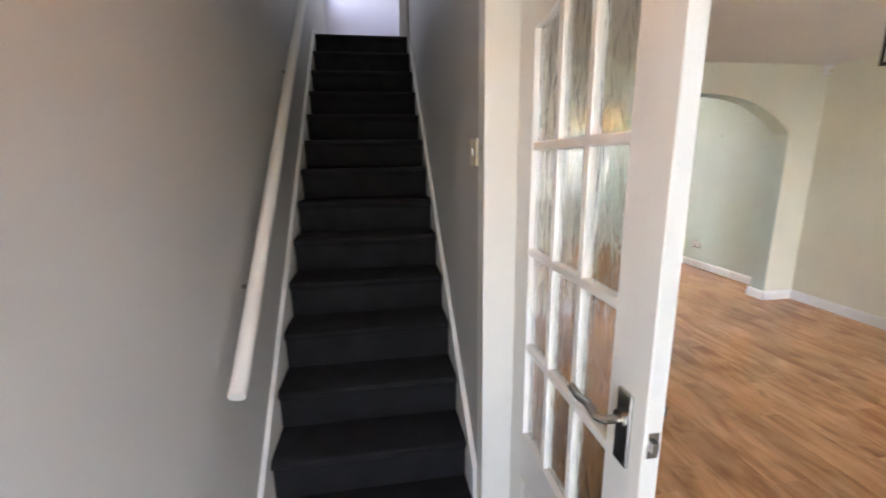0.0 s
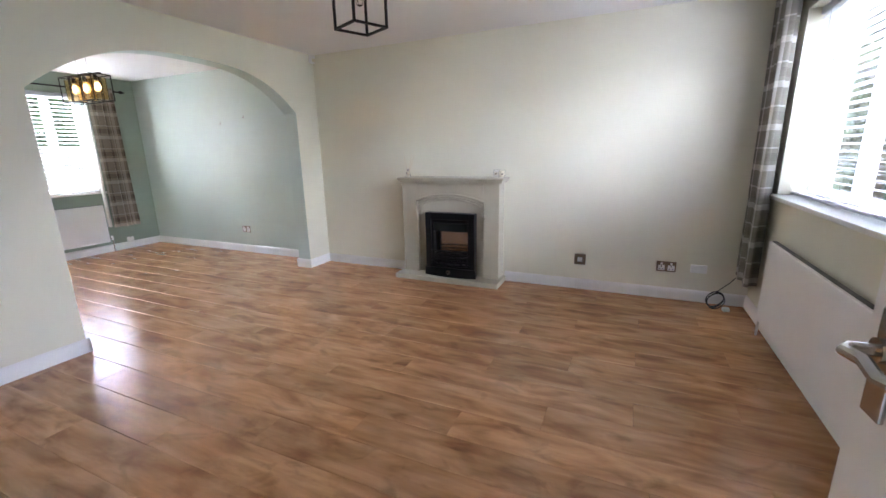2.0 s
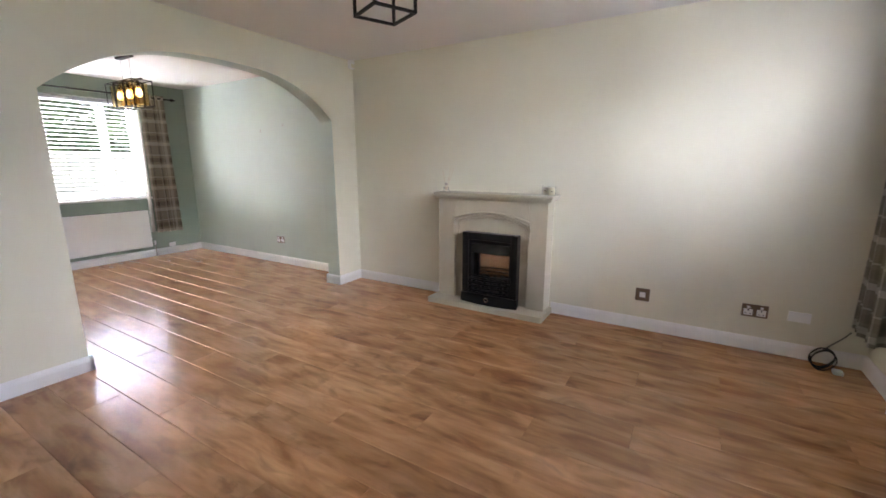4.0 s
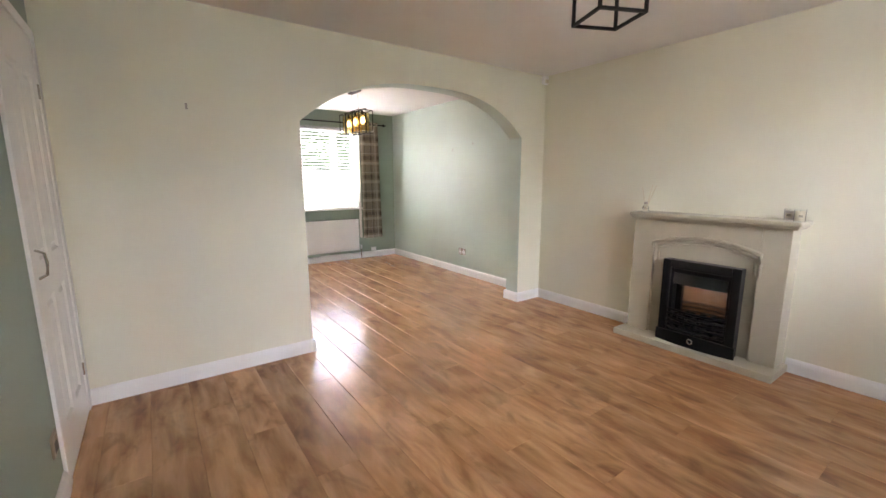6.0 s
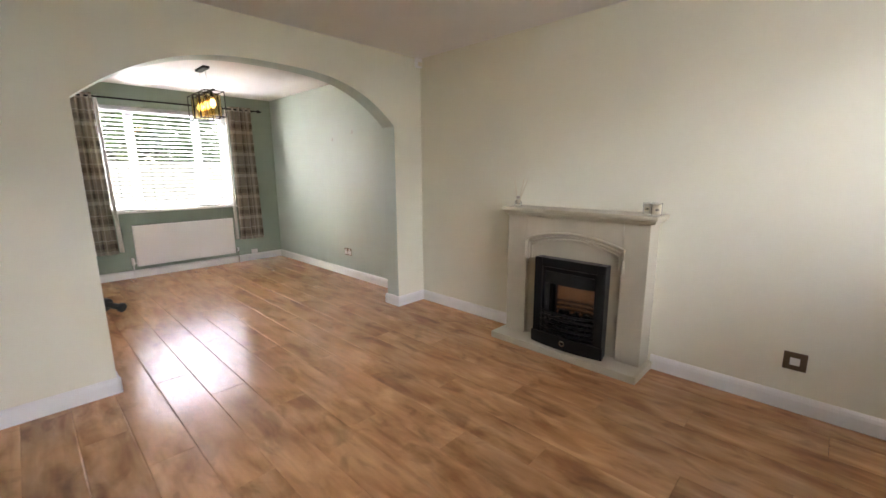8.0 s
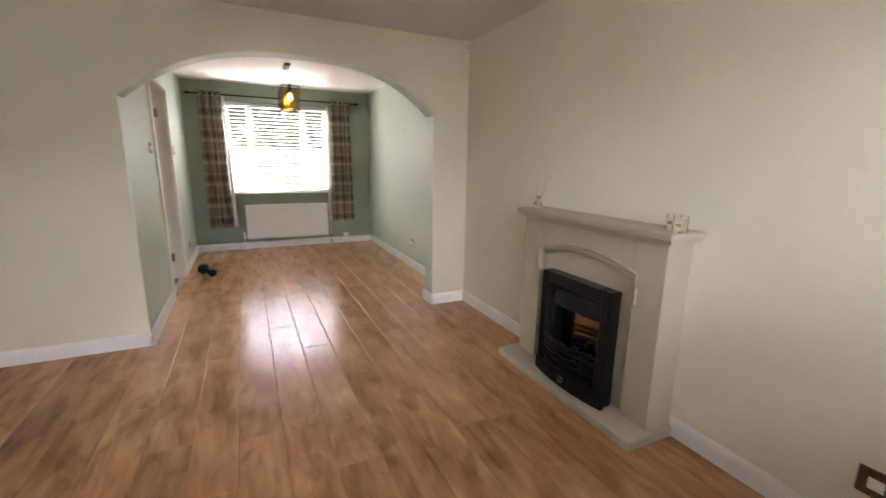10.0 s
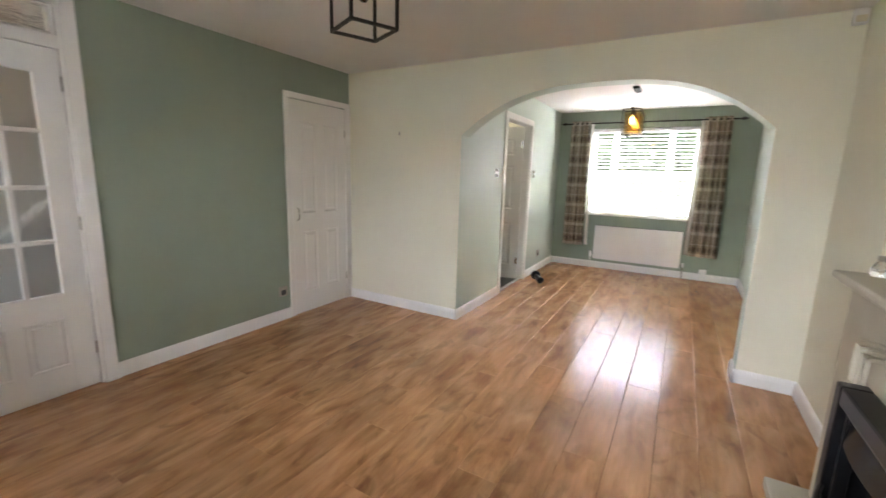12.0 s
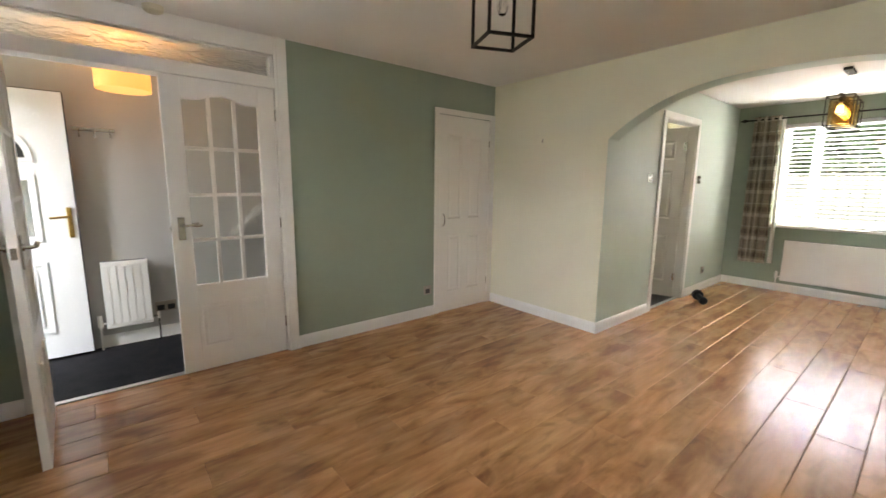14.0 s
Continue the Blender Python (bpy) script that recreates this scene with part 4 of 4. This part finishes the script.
radiator(pose(2.49, YD, 0), 1.17, 0.150, 0.665, "flat white panel radiator under the dining window")
radiator(pose(3.74, YF, 0, 0, 0, 180), 2.2, 0.13, 0.68, "long flat white radiator under the front window")
radiator(pose(XW, 0.345, 0, 0, 0, 90), 0.30, 0.165, 0.70, "small ribbed white radiator on the hall wall", ribs=6)


# ---- fireplace ----
fp = thing("fireplace", pose(XF, 2.05, 0), "taupe stone fire surround with arched moulding and shelf", "fireplace")
# local x runs from the wall into the room as negative; y along the wall
FRONT = -0.175
part("hearth", boxes([(-0.322, -0.545, 0, 0, 0.565, 0.052)], 0.006), STONE, fp)


def surround():
    bm = bm_new()
    ax = 0.355

    def rise(y):
        u = min(1, abs(y) / ax)
        return 0.795 + 0.065 * (1 - u * u)

    box(bm, FRONT, -0.513, 0.052, 0, -ax, 0.984, 0.004)
    box(bm, FRONT, ax, 0.052, 0, 0.525, 0.984, 0.004)
    n = 30
    ys = [-ax + 2 * ax * k / n for k in range(n + 1)]
    g = [[bm.verts.new((x, y, z)) for x in (FRONT, 0) for z in (rise(y), 0.9839)] for y in ys]
    for a, b in zip(g, g[1:]):
        for i, j in ((0, 1), (2, 3), (0, 2), (1, 3)):
            bm.faces.new((a[i], a[j], b[j], b[i]))
    return bm, ax, rise


bm, AX, rise = surround()
part("surround", bm, STONE, fp)
bm = bm_new()
slab(bm, [-AX, AX, -0.245, 0.190], [0.052, 0.60, 0.87], FRONT + 0.035, -0.04, lambda u, v, w: (w, u, v), [(-0.245, 0.0, 0.190, 0.60)])
part("back_panel", bm, STONE, fp)
for off, r, dx in ((0.012, 0.010, 0.0), (-0.014, 0.009, 0.012), (-0.034, 0.008, 0.022)):
    pts = [(FRONT + dx, -AX - off, 0.66 + 0.04 * k) for k in range(3)]
    pts += [(FRONT + dx, y * (AX + off) / AX, rise(y) + off) for y in [-AX + 2 * AX * k / 24 for k in range(25)]]
    pts += [(FRONT + dx, AX + off, 0.74 - 0.04 * k) for k in range(3)]
    part("arch_moulding", tube(bm_new(), pts, r, 8), STONE, fp, smooth=True)
bm = bm_new()
box(bm, -0.200, -0.542, 0.985, 0, 0.535, 0.996, 0.004)
box(bm, -0.220, -0.553, 0.9962, 0, 0.540, 1.010, 0.005)
box(bm, -0.240, -0.565, 1.0102, 0, 0.545, 1.040, 0.009, 3)
part("mantel_shelf", bm, STONE, fp)

fire = thing("electric_fire", pose(XF - 0.165, 2.022, 0.0525), "black cast iron inset fire with bowed grate bars and fret", "fire")
part("outer_frame", boxes([(-0.085, -0.262, 0, 0, -0.205, 0.645), (-0.085, 0.205, 0, 0, 0.262, 0.645), (-0.085, -0.2049, 0.58, 0, 0.2049, 0.645)], 0.008), IRON, fire)
part("inner_frame", boxes([(-0.060, -0.2045, 0.05, -0.02, -0.185, 0.579), (-0.060, 0.185, 0.05, -0.02, 0.2045, 0.579), (-0.060, -0.1849, 0.545, -0.02, 0.1849, 0.579)], 0.005), IRON, fire)
part("fire_box", boxes([(-0.02, -0.215, 0.0, 0.118, -0.205, 0.545), (-0.02, 0.205, 0.0, 0.118, 0.215, 0.545), (-0.02, -0.2049, 0.0, 0.118, 0.2049, 0.10), (-0.02, -0.2049, 0.535, 0.118, 0.2049, 0.545), (0.108, -0.2049, 0.1001, 0.118, 0.2049, 0.5349)]), IRON, fire)
bm = bm_new()
n = 16
hood = []
for k in range(n + 1):
    s = -1 + 2 * k / n
    hood.append([bm.verts.new((x, 0.184 * s, z)) for x, z in ((-0.062 - 0.018 * (1 - s * s), 0.462), (-0.05, 0.548), (-0.045, 0.548), (-0.055 - 0.018 * (1 - s * s), 0.462))])
for a, b in zip(hood, hood[1:]):
    for i in range(4):
        bm.faces.new((a[i], a[(i + 1) % 4], b[(i + 1) % 4], b[i]))
bm.faces.new(hood[0]), bm.faces.new(hood[-1])
part("canopy", bm, IRON_GLOSS, fire, smooth=True)
part("fireback", boxes([(0.040, -0.200, 0.12, 0.055, 0.200, 0.53)], 0.003), IRON_SHINE, fire, "brown reflective fireback")
bm = bm_new()
rnd = random.Random(4)
for _ in range(44):
    t = bmesh.new()
    bmesh.ops.create_icosphere(t, subdivisions=1, radius=rnd.uniform(0.018, 0.03), matrix=pose(-0.03 + rnd.uniform(-0.04, 0.04), rnd.uniform(-0.17, 0.17), 0.16 + rnd.uniform(-0.03, 0.05), rnd.uniform(0, 90), rnd.uniform(0, 90)))
    merge(bm, t)
part("coal_bed", bm, IRON, fire)
for k in range(5):
    z = 0.125 + 0.035 * k
    pts = [(-0.085 - 0.045 * (1 - (y / 0.2) ** 2), y, z) for y in [-0.2 + 0.4 * q / 16 for q in range(17)]]
    part("grate_bar", tube(bm_new(), pts, 0.0095, 8), IRON, fire, smooth=True)
bm = bm_new()
fret = []
for q in range(17):
    s = -1 + 2 * q / 16
    x = -0.085 - 0.032 * (1 - s * s)
    fret.append([bm.verts.new(p) for p in ((x, 0.272 * s, 0.0), (x, 0.272 * s, 0.085 + 0.012 * (1 - s * s)), (x + 0.02, 0.272 * s, 0.085 + 0.012 * (1 - s * s)), (x + 0.02, 0.272 * s, 0.0))])
for a, b in zip(fret, fret[1:]):
    for i in range(4):
        bm.faces.new((a[i], a[(i + 1) % 4], b[(i + 1) % 4], b[i]))
bm.faces.new(fret[0]), bm.faces.new(fret[-1])
part("fret", bm, IRON, fire, smooth=True)
ring = [(-0.124, 0.017 * math.cos(q * math.pi / 8), 0.055 + 0.017 * math.sin(q * math.pi / 8)) for q in range(17)]
part("ring_pull", tube(bm_new(), ring, 0.005, 8), CHROME, fire, "chrome ring knob", smooth=True)


# ---- things on the mantel ----
def reed_diffuser(m):
    d = thing("reed_diffuser", m, "clear glass reed diffuser with two pale reeds on the mantel", "diffuser")
    part("bottle", lathe(bm_new(), [(0.0, 0.0), (0.026, 0.0), (0.028, 0.006), (0.026, 0.03), (0.012, 0.055), (0.010, 0.075), (0.008, 0.075)], 20), CLEAR, d, smooth=True)
    part("collar", lathe(bm_new(), [(0.0125, 0.058), (0.0135, 0.06), (0.0135, 0.076), (0.0115, 0.078)], 16), STEEL, d, "metal collar", smooth=True)
    part("oil", lathe(bm_new(), [(0.0, 0.004), (0.023, 0.004), (0.024, 0.02), (0.0, 0.021)], 18), CLEAR, d, smooth=True)
    for a, tip in ((0, (0.05, -0.05, 0.21)), (1, (0.005, 0.04, 0.195)), (2, (0.04, -0.025, 0.215))):
        part("reed", rod(bm_new(), (0, 0, 0.01), tip, 0.0026, seg=6), REED, d)
    return d


def candle(m, wax, label):
    c = thing("candle", m @ Matrix.Scale(0.82, 4), label, "candle", group="candles on the mantel")
    part("glass", lathe(bm_new(), [(0.0, 0.0), (0.034, 0.0), (0.036, 0.004), (0.037, 0.09), (0.0345, 0.09), (0.033, 0.008), (0.0, 0.008)], 24), CLEAR, c, smooth=True)
    part("wax", lathe(bm_new(), [(0.0, 0.0085), (0.0325, 0.0085), (0.0335, 0.078), (0.0, 0.079)], 24), wax, c, smooth=True)
    part("wick", rod(bm_new(), (0, 0, 0.078), (0, 0.002, 0.088), 0.001, seg=5), DARKPL, c)
    bm = bm_new()
    for i in range(8):
        a0, a1 = 2.6 + i * 0.14, 2.6 + (i + 1) * 0.14
        q = [bm.verts.new((0.0376 * math.cos(a), 0.0376 * math.sin(a), z)) for a, z in ((a0, 0.024), (a1, 0.024), (a1, 0.056), (a0, 0.056))]
        bm.faces.new(q)
    part("paper_label", bm, WAX, c, "pale paper label with dark bars")
    bm = bm_new()
    for z in (0.034, 0.043):
        for i in range(5):
            a0, a1 = 2.8 + i * 0.14, 2.8 + (i + 1) * 0.14
            bm.faces.new([bm.verts.new((0.0379 * math.cos(a), 0.0379 * math.sin(a), zz)) for a, zz in ((a0, z), (a1, z), (a1, z + 0.005), (a0, z + 0.005))])
    part("print", bm, DARKPL, c)
    return c


reed_diffuser(pose(XF - 0.125, 2.525, 1.0405))
candle(pose(XF - 0.10, 1.585, 1.0405), WAXW, "ivory candle in a clear glass on the mantel")
candle(pose(XF - 0.14, 1.525, 1.0405, 0, 0, 20), WAX, "amber candle in a clear glass with a paper label")


# ---- lamps ----
def cage(parent, sx, sy, z0, z1, t, y0=0.0):
    """A cage of square bars round the lamp, each bar a part."""
    rows = [(x - t, y0 + y - t, z0, x + t, y0 + y + t, z1) for x in (-sx, sx) for y in (-sy, sy)]
    for z in (z0, z1):
        for s in (-1, 1):
            rows.append((-sx + t, y0 + s * sy - t, z - t, sx - t, y0 + s * sy + t, z + t))
            rows.append((s * sx - t, y0 - sy - t, z - t, s * sx + t, y0 + sy + t, z + t))
    for r in rows:
        part("cage_bar", boxes([r]), BLACK, parent)


def bulb(parent, x, y, z, lit, r=0.03):
    """A hanging bulb with its cap at z."""
    prof = [(0.0, z - 0.125), (r * 0.6, z - 0.118), (r, z - 0.09), (r * 0.95, z - 0.07), (0.014, z - 0.03), (0.013, z - 0.012)]
    b = part("bulb", lathe(bm_new(), prof, 18, (x, y, 0)), BULB, parent, "clear filament bulb", smooth=True)
    b.visible_shadow = False
    bm = bm_new()
    for k in range(4):
        a = k * math.pi / 2
        rod(bm, (x + 0.005 * math.cos(a), y + 0.005 * math.sin(a), z - 0.045), (x + 0.011 * math.cos(a), y + 0.011 * math.sin(a), z - 0.098), 0.0085 if lit else 0.0008, seg=6)
    part("filament", bm, GLOW if lit else CHROME, b)
    part("lamp_holder", lathe(bm_new(), [(0.0, z - 0.016), (0.017, z - 0.016), (0.018, z), (0.015, z + 0.03), (0.004, z + 0.034)], 16, (x, y, 0)), BLACK, parent, smooth=True)


pl = thing("pendant_light", pose(2.425, 1.755, 0, 0, 0, 66), "black square wire cage pendant with an unlit clear bulb", "pendant light")
cage(pl, 0.094, 0.094, 1.915, 2.178, 0.0055)
part("cross_bar", boxes([(-0.088, -0.005, 2.173, 0.088, 0.005, 2.183), (-0.005, -0.088, 2.1732, 0.005, 0.088, 2.1828)]), BLACK, pl)
bulb(pl, 0, 0, 2.139, False, 0.024)
part("cable", rod(bm_new(), (0, 0, 2.17), (0, 0, H - 0.02), 0.0035, seg=8), BLACK, pl)
part("ceiling_rose", lathe(bm_new(), [(0.0, H - 0.035), (0.012, H - 0.035), (0.05, H - 0.022), (0.052, H - 0.001), (0.0, H - 0.001)], 24), BLACK, pl, smooth=True)

dl = thing("dining_pendant_light", pose(3.03, 5.52, 0), "black three-cage pendant with amber glass and lit bulbs", "pendant light")
part("ceiling_bar", boxes([(-0.03, -0.13, H - 0.026, 0.03, 0.13, H - 0.001)], 0.003), BLACK, dl)
part("frame_bar", boxes([(-0.012, -0.285, 2.096, 0.012, 0.285, 2.108)], 0.003), BLACK, dl)
for y in (-0.09, 0.09):
    part("hanger", rod(bm_new(), (0, y, 2.10), (0, y, H - 0.02), 0.003, seg=6), CHROME, dl)
for y in (-0.198, 0.0, 0.198):
    cage(dl, 0.086, 0.086, 1.85, 2.09, 0.0034, y)
    g = part("glass_shade", lathe(bm_new(), [(0.077, 1.862), (0.077, 2.065), (0.074, 2.065), (0.074, 1.862), (0.077, 1.862)], 28, (0, y, 0)), AMBER, dl, "amber tinted glass cylinder", smooth=True)
    g.visible_shadow = False
    bulb(dl, 0, y, 2.06, True, 0.032)

hl = thing("hall_pendant_light", pose(-0.05, 0.597, 0), "lit orange drum shade pendant in the hall", "pendant light")
part("shade", lathe(bm_new(), [(0.16, 1.945), (0.16, 2.08), (0.157, 2.08), (0.157, 1.945), (0.16, 1.945)], 40), SHADE, hl, smooth=True)
part("diffuser", lathe(bm_new(), [(0.0, 1.952), (0.155, 1.952), (0.155, 1.956), (0.0, 1.956)], 40), SHADE_IN, hl, "glowing frosted disc", smooth=True)
part("bulb", lathe(bm_new(), [(0.0, 1.97), (0.02, 1.975), (0.03, 2.0), (0.02, 2.025), (0.0, 2.03)], 14), HALL_BULB, hl, smooth=True)
part("flex", rod(bm_new(), (0, 0, 2.03), (0, 0, H - 0.02), 0.003, seg=6), PLASTIC, hl)
part("ceiling_rose", lathe(bm_new(), [(0.0, H - 0.04), (0.015, H - 0.04), (0.045, H - 0.02), (0.045, H - 0.001), (0.0, H - 0.001)], 20), PLASTIC, hl, smooth=True)


# ---- sockets, switches, small fittings ----
def plate(m, w, h, gangs, kind, label, finish):
    """A wall plate at the origin in the local xz plane, facing -y."""
    names = {"socket": "wall_socket", "switch": "light_switch", "outlet": "media_outlet"}
    p = thing(names[kind], m, label, kind)
    part("face_plate", boxes([(-w / 2, -0.009, -h / 2, w / 2, 0, h / 2)], 0.003), finish, p)
    for k in range(gangs):
        x = w * ((k + 0.5) / gangs - 0.5)
        if kind == "socket":
            part("insert", boxes([(x - 0.026, -0.0105, -0.033, x + 0.026, -0.0092, 0.012)]), DARKPL if finish is STEEL else PLASTIC, p)
            part("pin_holes", boxes([(x - 0.004, -0.0112, -0.003, x + 0.004, -0.0106, 0.008), (x - 0.017, -0.0112, -0.024, x - 0.008, -0.0106, -0.018), (x + 0.008, -0.0112, -0.024, x + 0.017, -0.0106, -0.018)]), DARKPL, p)
            part("rocker", boxes([(x - 0.009, -0.014, 0.016, x + 0.009, -0.0092, 0.034)], 0.002), finish if finish is STEEL else PLASTIC, p)
        elif kind == "switch":
            part("rocker", boxes([(x - 0.007, -0.014, -0.013, x + 0.007, -0.0092, 0.013)], 0.002), PLASTIC, p)
        else:
            part("insert", boxes([(x - 0.021, -0.0105, -0.021, x + 0.021, -0.0092, 0.021)], 0.0005), PLASTIC, p)
    return p


def facing(x, y, z, way):
    return pose(x, y, z, 0, 0, {"-x": -90, "+x": 90, "-y": 0, "+y": 180}[way])


plate(facing(XF, 0.802, 0.285, "-x"), 0.10, 0.10, 1, "outlet", "square bronze media outlet with white centre above the skirting", BRONZE)
plate(facing(XF, 0.091, 0.285, "-x"), 0.15, 0.09, 2, "socket", "brushed metal double socket low on the cream wall", BRONZE)
plate(facing(XF, -0.15, 0.285, "-x"), 0.12, 0.07, 2, "outlet", "white telephone and aerial outlet low on the cream wall", PLASTIC)
plate(facing(XF, 5.125, 0.315, "-x"), 0.15, 0.09, 2, "socket", "chrome double socket with white inserts on the pale sage wall", CHROME)
plate(facing(XG, 2.84, 0.27, "+x"), 0.09, 0.09, 1, "socket", "brushed metal single socket on the green wall", STEEL)
plate(facing(XL, 4.58, 1.40, "+x"), 0.09, 0.09, 2, "switch", "chrome light switch beside the kitchen doorway", CHROME)
plate(facing(XL, 5.84, 1.40, "+x"), 0.09, 0.09, 2, "switch", "chrome light switch beyond the kitchen doorway", CHROME)
plate(facing(XL, 6.29, 0.26, "+x"), 0.09, 0.09, 1, "socket", "brushed metal socket low on the pale sage wall", STEEL)
plate(facing(XW, 0.745, 0.268, "+x"), 0.15, 0.09, 2, "socket", "brushed metal double socket on the grey hall wall", STEEL)
plate(facing(XH - 0.004, 1.59, 1.533, "-x"), 0.09, 0.09, 1, "switch", "cream light switch at the foot of the stairs", CREAMPL)
plate(facing(3.95, YD, 0.13, "-y"), 0.09, 0.06, 1, "outlet", "white cable outlet just above the skirting", PLASTIC)

pir = thing("motion_sensor", pose(XF - 0.045, YA - 0.004, 2.30), "white alarm sensor high in the room corner", "sensor")
part("housing", boxes([(-0.034, -0.045, -0.045, 0.034, 0, 0.04)], 0.012), PLASTIC, pir)
part("lens", boxes([(-0.024, -0.048, -0.035, 0.024, -0.044, 0.0)], 0.002), CREAMPL, pir)

sd = thing("smoke_alarm", pose(0.572, 0.745, H), "round cream smoke alarm on the ceiling", "smoke alarm")
part("base", lathe(bm_new(), [(0.0, -0.001), (0.055, -0.001), (0.055, -0.012), (0.0, -0.012)], 28), CREAMPL, sd, smooth=True)
part("cover", lathe(bm_new(), [(0.0, -0.036), (0.038, -0.036), (0.050, -0.028), (0.052, -0.013), (0.0, -0.013)], 28), CREAMPL, sd, smooth=True)


def hook(m):
    h = thing("picture_hook", m, "small steel picture hook in the bare wall", "hook", group="picture hooks")
    part("plate", boxes([(-0.006, -0.002, -0.018, 0.006, 0, 0.018)], 0.0008), STEEL, h)
    part("prong", tube(bm_new(), [(0, -0.002, -0.012), (0, -0.012, -0.018), (0, -0.016, -0.01), (0, -0.015, -0.002)], 0.002, 6), STEEL, h)
    return h


hk = hook(facing(1.15, YA, 1.745, "-y"))
copy_thing(hk, facing(XF, 5.35, 1.70, "-x"))
copy_thing(hk, facing(XF, 4.92, 1.76, "-x"))

cr = thing("coat_rack", pose(XW, 0.43, 1.687), "chrome coat rail with hooks on the hall wall", "coat rack")
part("rail", boxes([(0, -0.15, 0.0, 0.012, 0.10, 0.03)], 0.003), CHROME, cr)
for y in (-0.11, -0.02, 0.07):
    part("coat_hook", tube(bm_new(), [(0.012, y, 0.015), (0.05, y, 0.01), (0.06, y, -0.02), (0.045, y, -0.045), (0.03, y, -0.04)], 0.005, 8), CHROME, cr, smooth=True)

# dark door weight and cable coil on the floor
db = thing("dumbbell", pose(2.05, 5.62, 0.060, 0, 10, -50) @ Matrix.Scale(0.84, 4), "small black rubber dumbbell lying by the kitchen door", "dumbbell")
bm = bm_new()
lathe(bm, [(0.0, -0.035), (0.055, -0.035), (0.070, -0.022), (0.070, 0.022), (0.055, 0.035), (0.0, 0.035)], 20)
bmesh.ops.transform(bm, matrix=pose(-0.085, 0, 0, 0, 90, 0), verts=bm.verts[:])
part("weight", bm, RUBBER, db, smooth=True)
part("grip", rod(bm_new(), (-0.06, 0, 0), (0.09, 0, 0), 0.034, seg=16), RUBBER, db, smooth=True)
bm = bm_new()
lathe(bm, [(0.0, -0.025), (0.040, -0.025), (0.052, -0.015), (0.052, 0.015), (0.040, 0.025), (0.0, 0.025)], 20)
bmesh.ops.transform(bm, matrix=pose(0.105, 0, 0, 0, 90, 0), verts=bm.verts[:])
part("weight", bm, RUBBER, db, smooth=True)

cb = thing("cable_coil", pose(4.23, -0.27, 0.0), "coiled black cable with a plug on the corner floor", "cable")
pts = []
for k in range(70):
    a = k * 0.36
    r = 0.055 + 0.006 * math.sin(k * 0.7)
    pts.append((0.03 * math.cos(a * 0.3) + 0.5 * r * math.cos(a), r * math.sin(a), 0.075 + 0.065 * math.cos(a + 0.4) * 0.9))
part("loop", tube(bm_new(), pts, 0.004, 6), RUBBER, cb, smooth=True)
part("lead", tube(bm_new(), [(0.02, 0.0, 0.13), (0.05, -0.05, 0.17), (0.09, -0.1, 0.20), (0.118, -0.14, 0.24)], 0.0035, 6), RUBBER, cb, smooth=True)
part("plug", boxes([(-0.05, -0.10, 0.0, 0.0, -0.05, 0.028)], 0.008), PLASTIC, cb, "pale plug box")


# ---- laminate floor, plank by plank ----
def floor():
    fl = solid("floor", boxes([(XG - 0.028, YF, -0.06, XF, YA + 0.002, -0.0135), (XL - 0.04, YA + 0.002, -0.06, XF, YD, -0.0135)]), UNDER, "oak laminate floor of long planks with fine bevelled joints", "floor", kind="structure")
    w, length, g = 0.2, 1.285, 0.0004
    cache = {}

    def plank(x0, x1, y0, y1):
        key = (round(x1 - x0, 4), round(y1 - y0, 4))
        if key not in cache:
            bm = bm_new()
            a, b, c, e = key[0] / 2 - g, key[1] / 2 - g, 0.0045, 0.0004
            lo = [bm.verts.new((sx * a, sy * b, -0.013)) for sx, sy in ((-1, -1), (1, -1), (1, 1), (-1, 1))]
            mid = [bm.verts.new((sx * a, sy * b, -0.002)) for sx, sy in ((-1, -1), (1, -1), (1, 1), (-1, 1))]
            top = [bm.verts.new((sx * (a - c), sy * (b - e), 0.0)) for sx, sy in ((-1, -1), (1, -1), (1, 1), (-1, 1))]
            for p, q in ((lo, mid), (mid, top)):
                for k in range(4):
                    bm.faces.new((p[k], p[(k + 1) % 4], q[(k + 1) % 4], q[k]))
            bm.faces.new(top), bm.faces.new(lo)
            cache[key] = mesh_from("plank", bm, OAK)
        ob = new("plank", cache[key])
        ob.parent = fl
        ob.location = ((x0 + x1) / 2, (y0 + y1) / 2, 0)

    rnd = random.Random(21)
    x, row = XG - 0.025, 0
    while x < XF - 0.01:
        x1 = min(0.6 + row * w, XF)
        end = YD if x + 0.1 > XL else YA
        y = YF - (row * 0.43 + rnd.uniform(0, 0.12)) % length
        while y < end - 0.01:
            a, b = max(y, YF), min(y + length, end)
            if b - a > 0.02:
                plank(x, x1, a, b)
            y += length
        x, row = x1, row + 1


floor()
